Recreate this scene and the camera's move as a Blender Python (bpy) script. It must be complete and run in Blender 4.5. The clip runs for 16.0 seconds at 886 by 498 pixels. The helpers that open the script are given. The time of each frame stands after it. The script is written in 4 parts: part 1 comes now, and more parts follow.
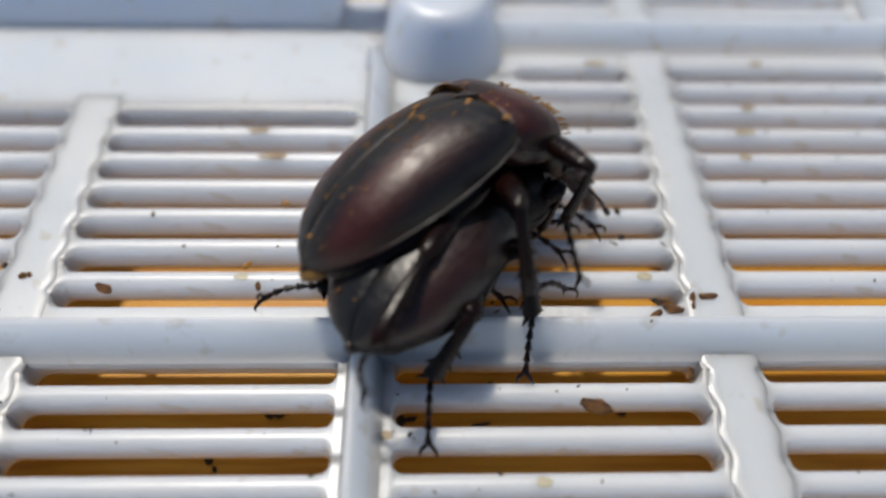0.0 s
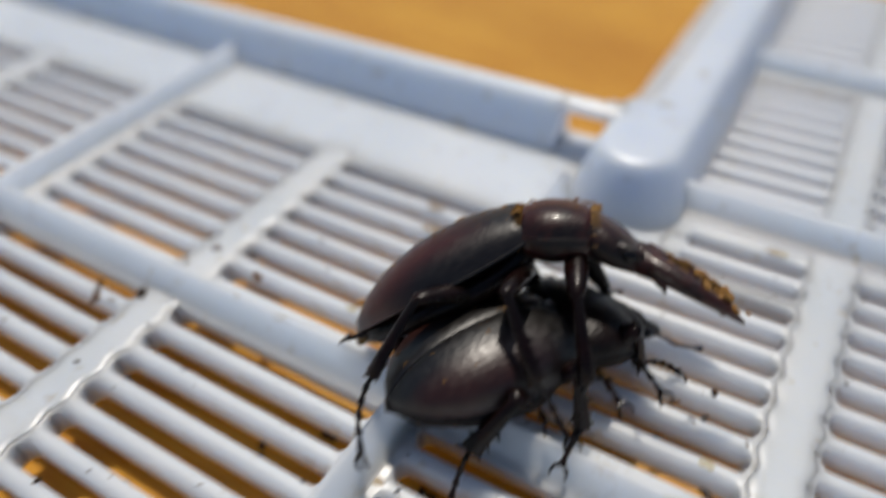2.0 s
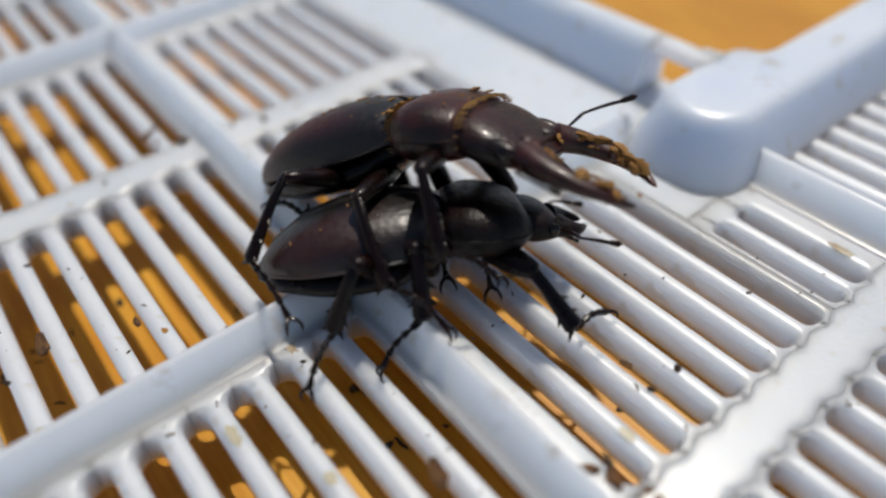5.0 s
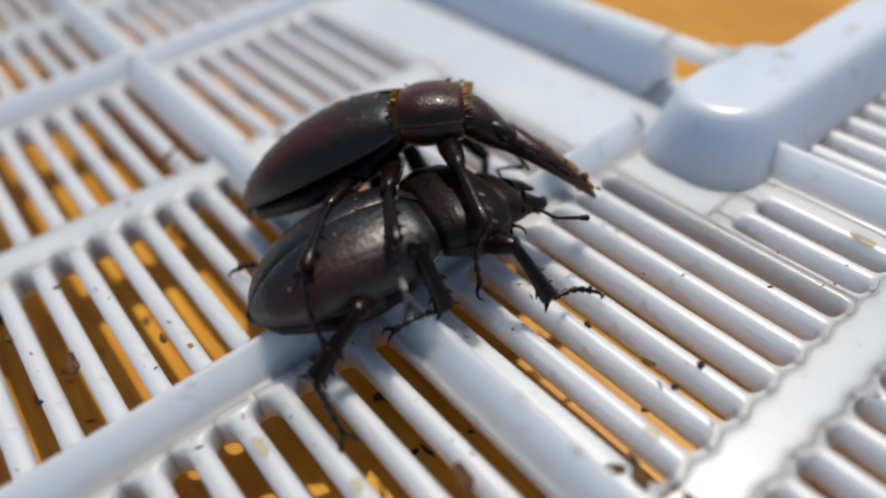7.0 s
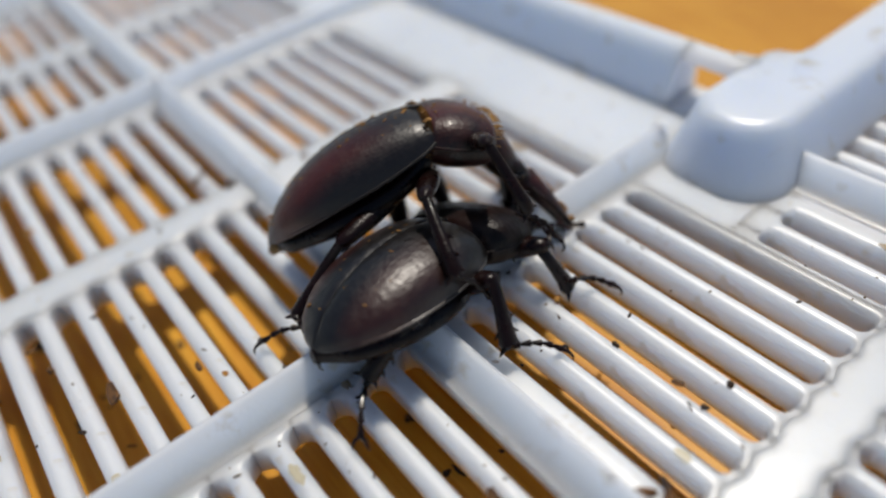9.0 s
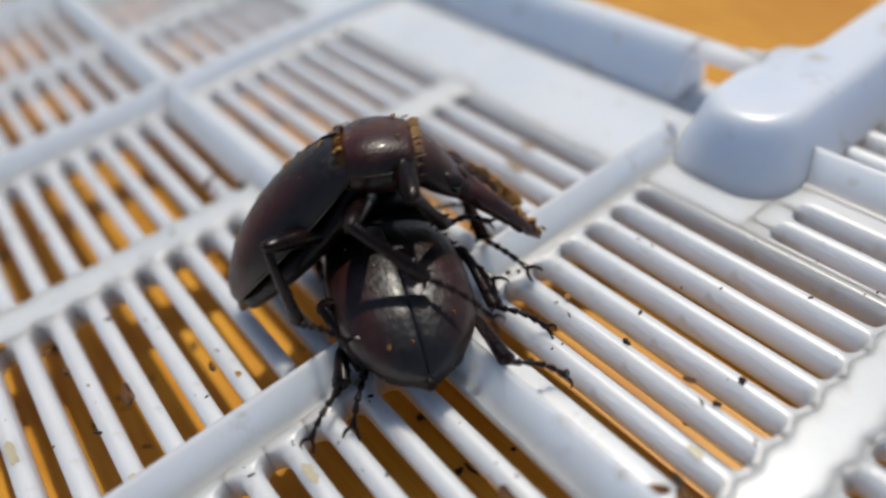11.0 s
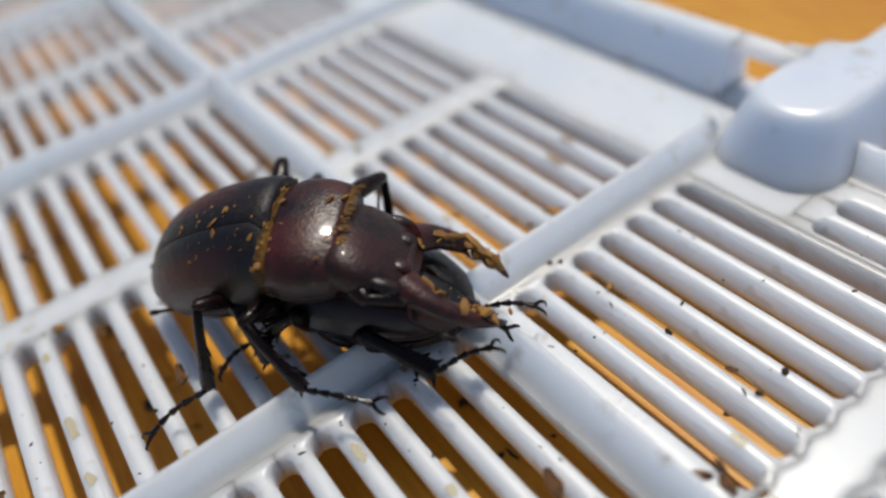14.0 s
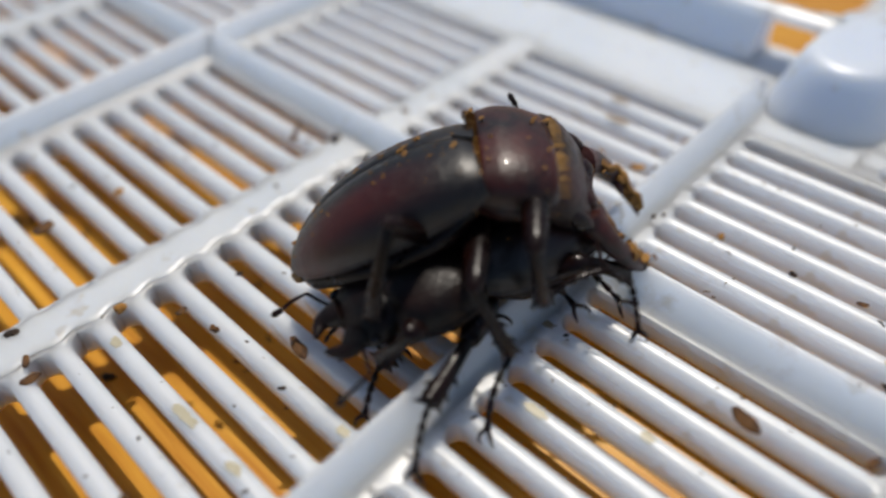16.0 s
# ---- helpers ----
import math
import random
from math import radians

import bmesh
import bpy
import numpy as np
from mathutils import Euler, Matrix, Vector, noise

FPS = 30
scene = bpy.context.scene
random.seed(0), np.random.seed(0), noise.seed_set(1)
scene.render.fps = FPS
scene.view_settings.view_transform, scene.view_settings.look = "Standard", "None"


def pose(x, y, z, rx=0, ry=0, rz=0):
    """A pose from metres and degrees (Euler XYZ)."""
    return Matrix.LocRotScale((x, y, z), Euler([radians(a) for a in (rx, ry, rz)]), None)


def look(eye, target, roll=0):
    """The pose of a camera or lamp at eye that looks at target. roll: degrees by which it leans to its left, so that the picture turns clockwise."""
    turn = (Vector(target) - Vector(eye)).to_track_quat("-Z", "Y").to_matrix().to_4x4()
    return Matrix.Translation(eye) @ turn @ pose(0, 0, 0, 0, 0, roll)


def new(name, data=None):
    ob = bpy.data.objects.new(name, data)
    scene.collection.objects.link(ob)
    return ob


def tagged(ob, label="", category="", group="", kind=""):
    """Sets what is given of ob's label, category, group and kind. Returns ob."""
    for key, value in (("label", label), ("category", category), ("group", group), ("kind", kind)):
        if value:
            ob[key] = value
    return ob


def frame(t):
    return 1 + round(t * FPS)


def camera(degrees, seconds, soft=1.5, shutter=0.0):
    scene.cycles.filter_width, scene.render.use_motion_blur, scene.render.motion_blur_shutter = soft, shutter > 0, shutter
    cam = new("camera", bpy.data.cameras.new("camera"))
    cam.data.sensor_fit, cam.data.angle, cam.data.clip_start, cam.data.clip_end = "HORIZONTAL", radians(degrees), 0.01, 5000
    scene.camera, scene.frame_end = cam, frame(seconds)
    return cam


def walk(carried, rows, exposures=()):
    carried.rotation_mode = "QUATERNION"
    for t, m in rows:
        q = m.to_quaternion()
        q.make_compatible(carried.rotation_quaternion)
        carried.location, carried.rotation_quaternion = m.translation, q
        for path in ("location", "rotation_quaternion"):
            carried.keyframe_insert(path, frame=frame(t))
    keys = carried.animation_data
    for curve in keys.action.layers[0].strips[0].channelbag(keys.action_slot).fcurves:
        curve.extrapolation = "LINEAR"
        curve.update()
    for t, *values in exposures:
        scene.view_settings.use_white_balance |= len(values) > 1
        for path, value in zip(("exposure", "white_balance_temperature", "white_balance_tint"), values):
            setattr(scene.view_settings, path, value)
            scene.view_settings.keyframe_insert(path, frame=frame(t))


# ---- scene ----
cam = camera(64.6, 16.0, soft=2.4, shutter=0.8)
CM = 0.01
# seconds, eye, target (centimetres, rib crossing at the origin), roll
PATH = [
    (0, (0.746, -4.405, 7.771), (0.792, -3.226, 6.157), 1.8),
    (0.5, (0.938, -4.363, 7.924), (0.965, -3.166, 6.322), 1.0),
    (0.7, (1.237, -4.258, 7.954), (1.238, -3.059, 6.353), -0.1),
    (1, (1.487, -4.041, 8.491), (1.432, -2.839, 6.893), -0.6),
    (1.2, (2.061, -4.312, 8.840), (1.756, -3.036, 7.330), -6.0),
    (1.5, (2.895, -5.414, 7.649), (2.313, -4.068, 6.289), -4.4),
    (1.7, (3.231, -5.511, 7.849), (2.533, -4.216, 6.493), -3.9),
    (2, (3.404, -4.732, 7.820), (2.619, -3.467, 6.484), -2.0),
    (2.2, (3.593, -4.402, 7.689), (2.859, -3.102, 6.358), 0.7),
    (2.5, (4.347, -4.317, 6.813), (3.651, -2.982, 5.495), 4.9),
    (2.7, (4.531, -3.840, 6.726), (3.655, -2.539, 5.485), 3.0),
    (3, (5.053, -3.167, 6.664), (4.114, -2.015, 5.326), 3.4),
    (3.2, (5.568, -2.899, 6.686), (4.523, -1.847, 5.344), 0.2),
    (3.5, (5.981, -2.921, 7.017), (4.862, -1.954, 5.670), -1.5),
    (3.7, (6.017, -3.049, 7.055), (4.847, -2.129, 5.719), -3.2),
    (4, (5.889, -3.139, 6.847), (4.698, -2.261, 5.503), -4.3),
    (4.5, (5.774, -3.139, 6.684), (4.613, -2.261, 5.313), -2.4),
    (7, (5.899, -3.145, 6.671), (4.678, -2.304, 5.329), -6.5),
    (7.5, (5.793, -3.009, 6.973), (4.566, -2.208, 5.612), -8.7),
    (8, (5.730, -3.058, 7.094), (4.490, -2.266, 5.740), -9.4),
    (8.5, (5.740, -3.044, 7.025), (4.490, -2.256, 5.677), -9.6),
    (11, (5.785, -3.066, 7.038), (4.513, -2.304, 5.696), -11.1),
    (11.5, (5.780, -3.108, 7.153), (4.492, -2.351, 5.823), -11.6),
    (12, (5.781, -3.105, 7.174), (4.484, -2.366, 5.844), -12.2),
    (12.5, (5.792, -3.157, 7.100), (4.490, -2.422, 5.772), -12.3),
    (13, (5.765, -3.148, 7.170), (4.462, -2.424, 5.836), -12.8),
    (13.5, (5.776, -3.228, 7.151), (4.465, -2.515, 5.820), -12.9),
    (14, (5.812, -3.404, 7.136), (4.501, -2.702, 5.799), -12.2),
    (14.5, (5.784, -3.644, 7.049), (4.473, -2.931, 5.717), -11.8),
    (14.8, (5.365, -4.048, 7.214), (4.076, -3.324, 5.867), -11.5),
    (15, (4.732, -4.606, 7.334), (3.501, -3.820, 5.968), -9.8),
    (15.2, (4.253, -5.555, 7.075), (3.049, -4.726, 5.710), -9.5),
    (15.5, (3.297, -6.495, 6.969), (2.266, -5.526, 5.555), -4.3),
    (15.7, (3.211, -6.430, 6.851), (2.190, -5.425, 5.455), -3.4),
    (16, (3.341, -6.261, 6.908), (2.331, -5.250, 5.510), -2.5),
]


def cm(v):
    return Vector(v) * CM


walk(cam, [(t, look(cm(e), cm(g), r)) for t, e, g, r in PATH], exposures=[(0.0, -0.23), (1.3, -0.27), (3.2, -0.28), (4.0, -0.25), (4.5, -0.17), (7.5, -0.15), (12.5, -0.15), (16.0, -0.14)])
cam.data.dof.use_dof = True
cam.data.dof.focus_distance = 0.088
cam.data.dof.aperture_fstop = 6.3

# ---- light ----
world = bpy.data.worlds.new("sky")
scene.world = world
world.use_nodes = True
wn = world.node_tree.nodes
sky = wn.new("ShaderNodeTexSky")
sky.sky_type, sky.sun_disc = "NISHITA", False
sky.sun_elevation, sky.sun_rotation = radians(67), radians(-27)
world.node_tree.links.new(sky.outputs[0], wn["Background"].inputs[0])
wn["Background"].inputs[1].default_value = 0.064
sun = new("sun", bpy.data.lights.new("sun", "SUN"))
sun.data.energy, sun.data.angle, sun.data.color = 3.25, radians(2.0), (1.0, 0.93, 0.83)
sun.matrix_world = look((-0.18, 0.35, 0.92), (0, 0, 0))

# ---- materials ----


def material(name, build, **kw):
    m = bpy.data.materials.new(name)
    m.use_nodes = True
    nt = m.node_tree
    b = nt.nodes["Principled BSDF"]
    for k, v in kw.items():
        b.inputs[k.replace("_", " ")].default_value = v
    if build:
        build(nt, b)
    return m


def node(nt, kind, **kw):
    n = nt.nodes.new("ShaderNode" + kind)
    for k, v in kw.items():
        n.inputs[k.replace("_", " ")].default_value = v
    return n


def tex(nt, kind, scale, stretch=(1, 1, 1), **kw):
    co = nt.nodes.new("ShaderNodeTexCoord")
    mp = node(nt, "Mapping")
    mp.inputs["Scale"].default_value = stretch
    nt.links.new(co.outputs["Object"], mp.inputs["Vector"])
    n = node(nt, "Tex" + kind, Scale=scale, **kw)
    nt.links.new(mp.outputs[0], n.inputs["Vector"])
    return n


def ramp(nt, src, *stops):
    r = nt.nodes.new("ShaderNodeValToRGB")
    while len(r.color_ramp.elements) < len(stops):
        r.color_ramp.elements.new(0.5)
    for e, (p, c) in zip(r.color_ramp.elements, stops):
        e.position, e.color = p, (*c, 1) if len(c) == 3 else c
    nt.links.new(src, r.inputs[0])
    return r


def mix(nt, fac, a, b, mode="MIX"):
    n = nt.nodes.new("ShaderNodeMix")
    n.data_type, n.blend_type = "RGBA", mode
    for slot, v in ((0, fac), (6, a), (7, b)):
        if hasattr(v, "is_output"):
            nt.links.new(v, n.inputs[slot])
        else:
            n.inputs[slot].default_value = (*v, 1) if isinstance(v, tuple) else v
    return n.outputs[2]


def bump(nt, b, src, strength, distance):
    n = node(nt, "Bump", Strength=strength, Distance=distance)
    nt.links.new(src, n.inputs["Height"])
    nt.links.new(n.outputs[0], b.inputs["Normal"])


def plastic_nodes(nt, b):
    """Slightly translucent moulded plastic with a few dull stains."""
    big = tex(nt, "Noise", 55, Detail=4)
    spots = tex(nt, "Noise", 240, Detail=2)
    stain = ramp(nt, spots.outputs[0], (0.645, (0, 0, 0)), (0.73, (0.6, 0.6, 0.6)))
    grime = tex(nt, "Noise", 120, Detail=7, Roughness=0.7)
    dirty = ramp(nt, grime.outputs[0], (0.60, (0, 0, 0)), (0.70, (0.45, 0.45, 0.45)))
    tone = ramp(nt, big.outputs[0], (0.3, (0.68, 0.757, 0.893)), (0.7, (0.73, 0.792, 0.908)))
    col = mix(nt, stain.outputs[0], tone.outputs[0], (0.56, 0.54, 0.46))
    col = mix(nt, dirty.outputs[0], col, (0.50, 0.46, 0.38))
    nt.links.new(col, b.inputs["Base Color"])
    fine = tex(nt, "Noise", 1600, Detail=2)
    rr = ramp(nt, big.outputs[0], (0.3, (0.31, 0.31, 0.31)), (0.7, (0.44, 0.44, 0.44)))
    nt.links.new(rr.outputs[0], b.inputs["Roughness"])
    bump(nt, b, fine.outputs[0], 0.15, 0.0002)


PLASTIC = material("pale_blue_plastic", plastic_nodes, Specular_IOR_Level=0.85, Subsurface_Weight=1.0, Subsurface_Scale=0.007, Subsurface_Radius=(0.95, 1.0, 1.1))


def wood_nodes(nt, b):
    grain = tex(nt, "Noise", 60, (1, 14, 1), Detail=6)
    wide = tex(nt, "Noise", 14, (1, 3, 1), Detail=3)
    a = ramp(nt, grain.outputs[0], (0.3, (0.55, 0.235, 0.022)), (0.7, (0.77, 0.43, 0.058)))
    c = ramp(nt, wide.outputs[0], (0.3, (0.82, 0.74, 0.66)), (0.7, (1.0, 1.0, 1.0)))
    nt.links.new(mix(nt, 1.0, a.outputs[0], c.outputs[0], "MULTIPLY"), b.inputs["Base Color"])
    bump(nt, b, grain.outputs[0], 0.2, 0.0004)


WOOD = material("varnished_wood", wood_nodes, Roughness=0.45, Specular_IOR_Level=0.28)

# ---- building helpers (lengths in centimetres) ----


def mesh_of(name, bm, mat, angle=40):
    bm.transform(Matrix.Scale(CM, 4))
    bmesh.ops.recalc_face_normals(bm, faces=bm.faces)
    me = bpy.data.meshes.new(name)
    bm.to_mesh(me)
    bm.free()
    me.materials.append(mat)
    me.shade_smooth()
    me.set_sharp_from_angle(angle=radians(angle))
    return me


def part(name, bm, mat, parent=None, label="", angle=40):
    me = bm if isinstance(bm, bpy.types.Mesh) else mesh_of(name, bm, mat, angle)
    ob = new(name, me)
    ob.parent = parent
    if label:
        tagged(ob, label)
    return ob


def loft(bm, rings, caps=True, closed=True):
    vs = [[bm.verts.new(p) for p in r] for r in rings]
    n = len(rings[0])
    for a, b in zip(vs, vs[1:]):
        for i in range(n if closed else n - 1):
            j = (i + 1) % n
            bm.faces.new((a[i], a[j], b[j], b[i]))
    if caps:
        bm.faces.new(vs[0][::-1])
        bm.faces.new(vs[-1])
    return bm


def box(bm, x0, x1, y0, y1, z0, z1, bevel=0.0, seg=2):
    m = Matrix.LocRotScale(((x0 + x1) / 2, (y0 + y1) / 2, (z0 + z1) / 2), None, (x1 - x0, y1 - y0, z1 - z0))
    g = bmesh.ops.create_cube(bm, size=1, matrix=m)
    if bevel:
        es = list({e for v in g["verts"] for e in v.link_edges})
        bmesh.ops.bevel(bm, geom=es, offset=bevel, segments=seg, affect="EDGES", profile=0.5)
    return bm


# ---- table ----
TABLE = -1.35
bm = box(bmesh.new(), -60, 60, -50, 60, -6.0, TABLE, 0.2)
tagged(part("table_top", bm, WOOD), "orange-brown varnished wooden table top in full sun", "table", kind="structure")

# ---- lid ----
P = 0.55           # pitch of the slots
SLOT = 0.145       # half their width
TH = 0.42          # thickness of the slats
TIP, STRIP0, STRIP1, BAY = 0.335, 4.13, 4.87, 9.0
lid = tagged(new("cage_lid"), "pale blue-grey plastic cage lid with slotted panels and raised ribs", "cage lid")


def slat_mesh(xa, xb, ta, tb, yl, yr, sl=True, sr=True):
    """A bar along x between two slots; the slots end in half circles at ta and tb."""
    r = SLOT
    arc = [r * (1 - math.cos(a)) for a in np.linspace(0.12, math.pi / 2, 5)]
    xs = [xa, ta - 0.01, *(ta + d for d in arc), *(tb - d for d in arc[::-1]), tb + 0.01, xb]
    bm, rings = bmesh.new(), []
    for x in xs:
        d = min(x - ta, tb - x)
        cut = 0 if d < 0 else r if d >= r else math.sqrt(max(0, r * r - (r - d) ** 2))
        b = min(1, cut / r)
        l, q = yl + (cut if sl else 0), yr - (cut if sr else 0)
        bl, br = (b if sl else 0), (b if sr else 0)
        w = min((q - l) / 2, 0.14)
        ring = [(x, l + 0.02 * bl, -TH)]
        for u in (0.0, 0.05, 0.14, 0.28, 0.46, 0.7, 1.0, 1.3, 1.54, 1.72, 1.86, 1.95, 2.0):
            e = bl if u < 1 else br
            ring.append((x, l + w * u if u <= 1 else q - w * (2 - u), -0.002 - 0.125 * e * (1 - math.sqrt(max(0, 1 - abs(1 - u) ** 2.1)))))
        ring.append((x, q - 0.02 * br, -TH))
        rings.append(ring)
    return mesh_of("slat", loft(bm, rings), PLASTIC, 50)


H = P / 2
slat_a = slat_mesh(0.0, STRIP0 + 0.1, TIP, STRIP0, -H, H)
slat_b = slat_mesh(STRIP1 - 0.1, BAY, STRIP1, BAY - TIP, -H, H)
edge_lo = [slat_mesh(0.0, STRIP0 + 0.1, TIP, STRIP0, -0.5, 0.0, False, True), slat_mesh(STRIP1 - 0.1, BAY, STRIP1, BAY - TIP, -0.5, 0.0, False, True)]
edge_hi = [slat_mesh(0.0, STRIP0 + 0.1, TIP, STRIP0, 0.0, 0.5, True, False), slat_mesh(STRIP1 - 0.1, BAY, STRIP1, BAY - TIP, 0.0, 0.5, True, False)]
edge_rim = [slat_mesh(0.0, STRIP0 + 0.1, TIP, STRIP0, 0.0, 2.3, True, False), slat_mesh(STRIP1 - 0.1, BAY, STRIP1, BAY - TIP, 0.0, 2.3, True, False)]
slat_c = slat_mesh(1.9, STRIP0 + 0.1, 2.25, STRIP0, -H, H)
edge_c = slat_mesh(1.9, STRIP0 + 0.1, 2.25, STRIP0, 0.0, 0.5, True, False)


def place(mesh, x, y, name="slat"):
    ob = part(name, mesh, None, lid)
    ob.location = cm((x, y, 0))


def bay(x, y, k0, k1, halves=(0, 1), lo=True, hi=True, strip=True, rim=False):
    """Slots k0 to k1 of one bay, counted from the rib at y."""
    for h in halves:
        for k in range(k0, k1):
            place((slat_a, slat_b)[h], x, y + (k + 0.5) * P)
        if lo:
            place(edge_lo[h], x, y + k0 * P)
        if hi:
            place((edge_rim if rim else edge_hi)[h], x, y + k1 * P)
    if strip:
        prof = [(-0.10, -TH), (-0.10, -0.02), (0.0, 0.006), (0.03, 0.035), (0.09, 0.058), (0.17, 0.062), (0.37, 0.05), (0.57, 0.062), (0.65, 0.058), (0.71, 0.035), (0.74, 0.006), (0.84, -0.02), (0.84, -TH)]
        prof = [(min(max(u, 0.0), 0.74) * 0.76 + 0.089, z * 0.45 if z > 0 else z) for u, z in prof]
        end = y + k1 * P + 0.5
        run = [(v, 1) for v in np.arange(y + k0 * P - 0.5, end - 0.13, P / 8)]
        run += [(end - 0.12, 1), (end - 0.04, 0.75), (end, 0.0)] if rim else [(end, 1)]
        rings = []
        for v, e in run:
            wave = 0.5 - 0.5 * math.cos(2 * math.pi * (v - y) / P) if k0 * P < v - y < k1 * P else 1
            f = 1 + 0.28 * wave
            rings.append([(x + STRIP0 + 0.37 + (u - 0.37) * f, v, z * e if z > 0 else z) for u, z in prof])
        bm = loft(bmesh.new(), rings)
        part("strip", bm, PLASTIC, lid)
        if rim:
            part("plate", box(bmesh.new(), x + STRIP0 + 0.1, x + STRIP1 - 0.1, end - 0.02, y + k1 * P + 2.3, -TH, -0.002), PLASTIC, lid)


for i in (-3, -2, -1):
    bay(i * BAY, 0, 1, 7, rim=True)
bay(0, 0, 1, 7, halves=(0,), hi=False, strip=False)
bay(0, 0, 1, 9, halves=(1,))
place(slat_c, 0, 8.5 * P)
place(slat_mesh(0.0, STRIP0 + 0.1, TIP, STRIP0, -0.0, 0.55 * P, True, False), 0, 7 * P)
place(slat_mesh(1.9, STRIP0 + 0.1, 2.25, STRIP0, -0.45 * P, 0, False, True), 0, 8 * P)
place(edge_c, 0, 9 * P)
bay(BAY, 0, 1, 9)
RX2 = 5.95
for i in (0, 1):
    bay(i * BAY, RX2, 1, 9)
    bay(i * BAY, RX2 + 10.3 * P, 1, 9)
for i in (-3, -2, -1, 0, 1):
    bay(i * BAY, -17 * P, 1, 16)

# smooth plate before the rim, and the plate under the bar
part("plate", box(bmesh.new(), 0.0, 2.2, 7.5 * P, 6.3, -TH - 0.01, -0.0035, 0.0), PLASTIC, lid)
part("plate", box(bmesh.new(), -27.0, -0.16, 4.14, 6.1, -TH - 0.02, 0.004), PLASTIC, lid)


def rib_profile(f, b, top0, top1, h):
    """Cross-section (across, up): foot in front, thin rounded crest, foot behind."""
    return [(f - 0.08, -0.1), (f - 0.05, 0.002), (f + 0.03, 0.02), (f + 0.08, 0.08), (top0 - 0.012, h - 0.05), (top0 + 0.012, h - 0.008), (top0 + 0.05, h),
            (top1 - 0.04, h), (top1 - 0.01, h - 0.01), (top1 + 0.012, h - 0.05), (b - 0.03, 0.06), (b + 0.03, 0.004), (b + 0.06, -0.1)]


def rib(along, at, a, b, prof):
    rings = []
    for s in (a, b):
        rings.append([(s, at + q, z) if along == "x" else (at + q, s, z) for q, z in prof])
    part("rib", loft(bmesh.new(), rings), PLASTIC, lid, angle=50)


RIBX = rib_profile(-0.40, 0.05, -0.135, -0.05, 0.44)
RIBY = [(-q, z) for q, z in rib_profile(-0.17, 0.20, 0.055, 0.135, 0.455)]
rib("x", 0, -27, 18, RIBX)
rib("x", RX2, 1.8, 18, RIBX)
rib("x", RX2 + 10.3 * P, 1.8, 18, RIBX)
for i in (-3, -2, -1):
    rib("y", i * BAY, -9, 6.2, RIBY)
rib("y", 0, -9, 5.1, RIBY)
rib("y", BAY, 0, 18, RIBY)

# rim along the far edge with a notch, and the thick bar that ends in a rounded nose
RIM = [(5.98, -0.05), (6.06, 0.02), (6.12, 0.1), (6.34, 0.78), (6.42, 0.92), (6.55, 1.0), (6.70, 1.02), (6.82, 0.97), (6.88, 0.85), (6.90, TABLE), (6.75, TABLE), (6.7, -0.3), (6.0, -0.3)]
part("rim", loft(bmesh.new(), [[(x, y, z) for y, z in RIM] for x in (-27, -0.75)]), PLASTIC, lid)
part("rim", loft(bmesh.new(), [[(x, y, min(z, 0.12)) for y, z in RIM] for x in (-0.75, 0.4)]), PLASTIC, lid)
part("rim", loft(bmesh.new(), [[(x, y, max(z, 0.84)) for y, z in RIM[3:9]] for x in (-0.76, 0.62)]), PLASTIC, lid)


def bar_ring(x0, x1, y0, r, e, z):
    """Plan of the bar: rounded nose in front, concave corner where the rim joins it."""
    pts = [(x1, 20), (0.76 + e, 20)]
    w, r = 0.76 + e - x0, min(r, (x1 - x0) / 2 - 0.01)
    pts += [(x0 + w * math.sin(t), 7.62 - w * math.cos(t)) for t in np.linspace(math.pi / 2, 0, 10)]
    for cx, a0 in ((x0 + r, math.pi), (x1 - r, 1.5 * math.pi)):
        pts += [(cx + r * math.cos(a0 + t), y0 + r + r * math.sin(a0 + t)) for t in np.linspace(0, math.pi / 2, 9)]
    return [(x, y, z) for x, y in pts]


rings = []
for z, q in ((-0.06, -0.03), (0.0, -0.02), (0.04, 0.02), (0.25, 0.2), (0.5, 0.42), (0.75, 0.66), (0.84, 0.74)):
    rings.append(bar_ring(0.30 * q, 2.02 - 0.36 * q, 4.66 + 0.44 * q, 0.72, 0, z))
for t in np.linspace(0.2, math.pi / 2, 7):
    e = 0.26 * (1 - math.cos(t))
    rings.append(bar_ring(0.24 + e, 1.74 - e, 5.0 + e, 0.72 - e * 0.8, 0.3 * e, 0.85 + 0.172 * math.sin(t)))
part("bar", loft(bmesh.new(), rings), PLASTIC, lid, angle=60)
pts = [(1.0, 6.72), (0.0, 6.72), (0.0, 6.87)] + [(0.0 + 0.77 * math.sin(t), 7.64 - 0.77 * math.cos(t)) for t in np.linspace(0, math.pi / 2, 12)] + [(1.0, 7.64)]
part("corner_web", loft(bmesh.new(), [[(x, y, z) for x, y in pts] for z in (0.80, 1.0)]), PLASTIC, lid)
bm = bmesh.new()
loft(bm, [[(-0.12 + r * math.cos(2 * math.pi * i / 16), 5.12 + r * math.sin(2 * math.pi * i / 16), z) for i in range(16)] for r, z in ((0.17, -0.02), (0.14, 0.2), (0.115, 0.38), (0.09, 0.425), (0.05, 0.44), (0.01, 0.445))])
part("knob", bm, PLASTIC, lid, "small rounded knob where a rib ends", angle=60)

# ---- beetles ----


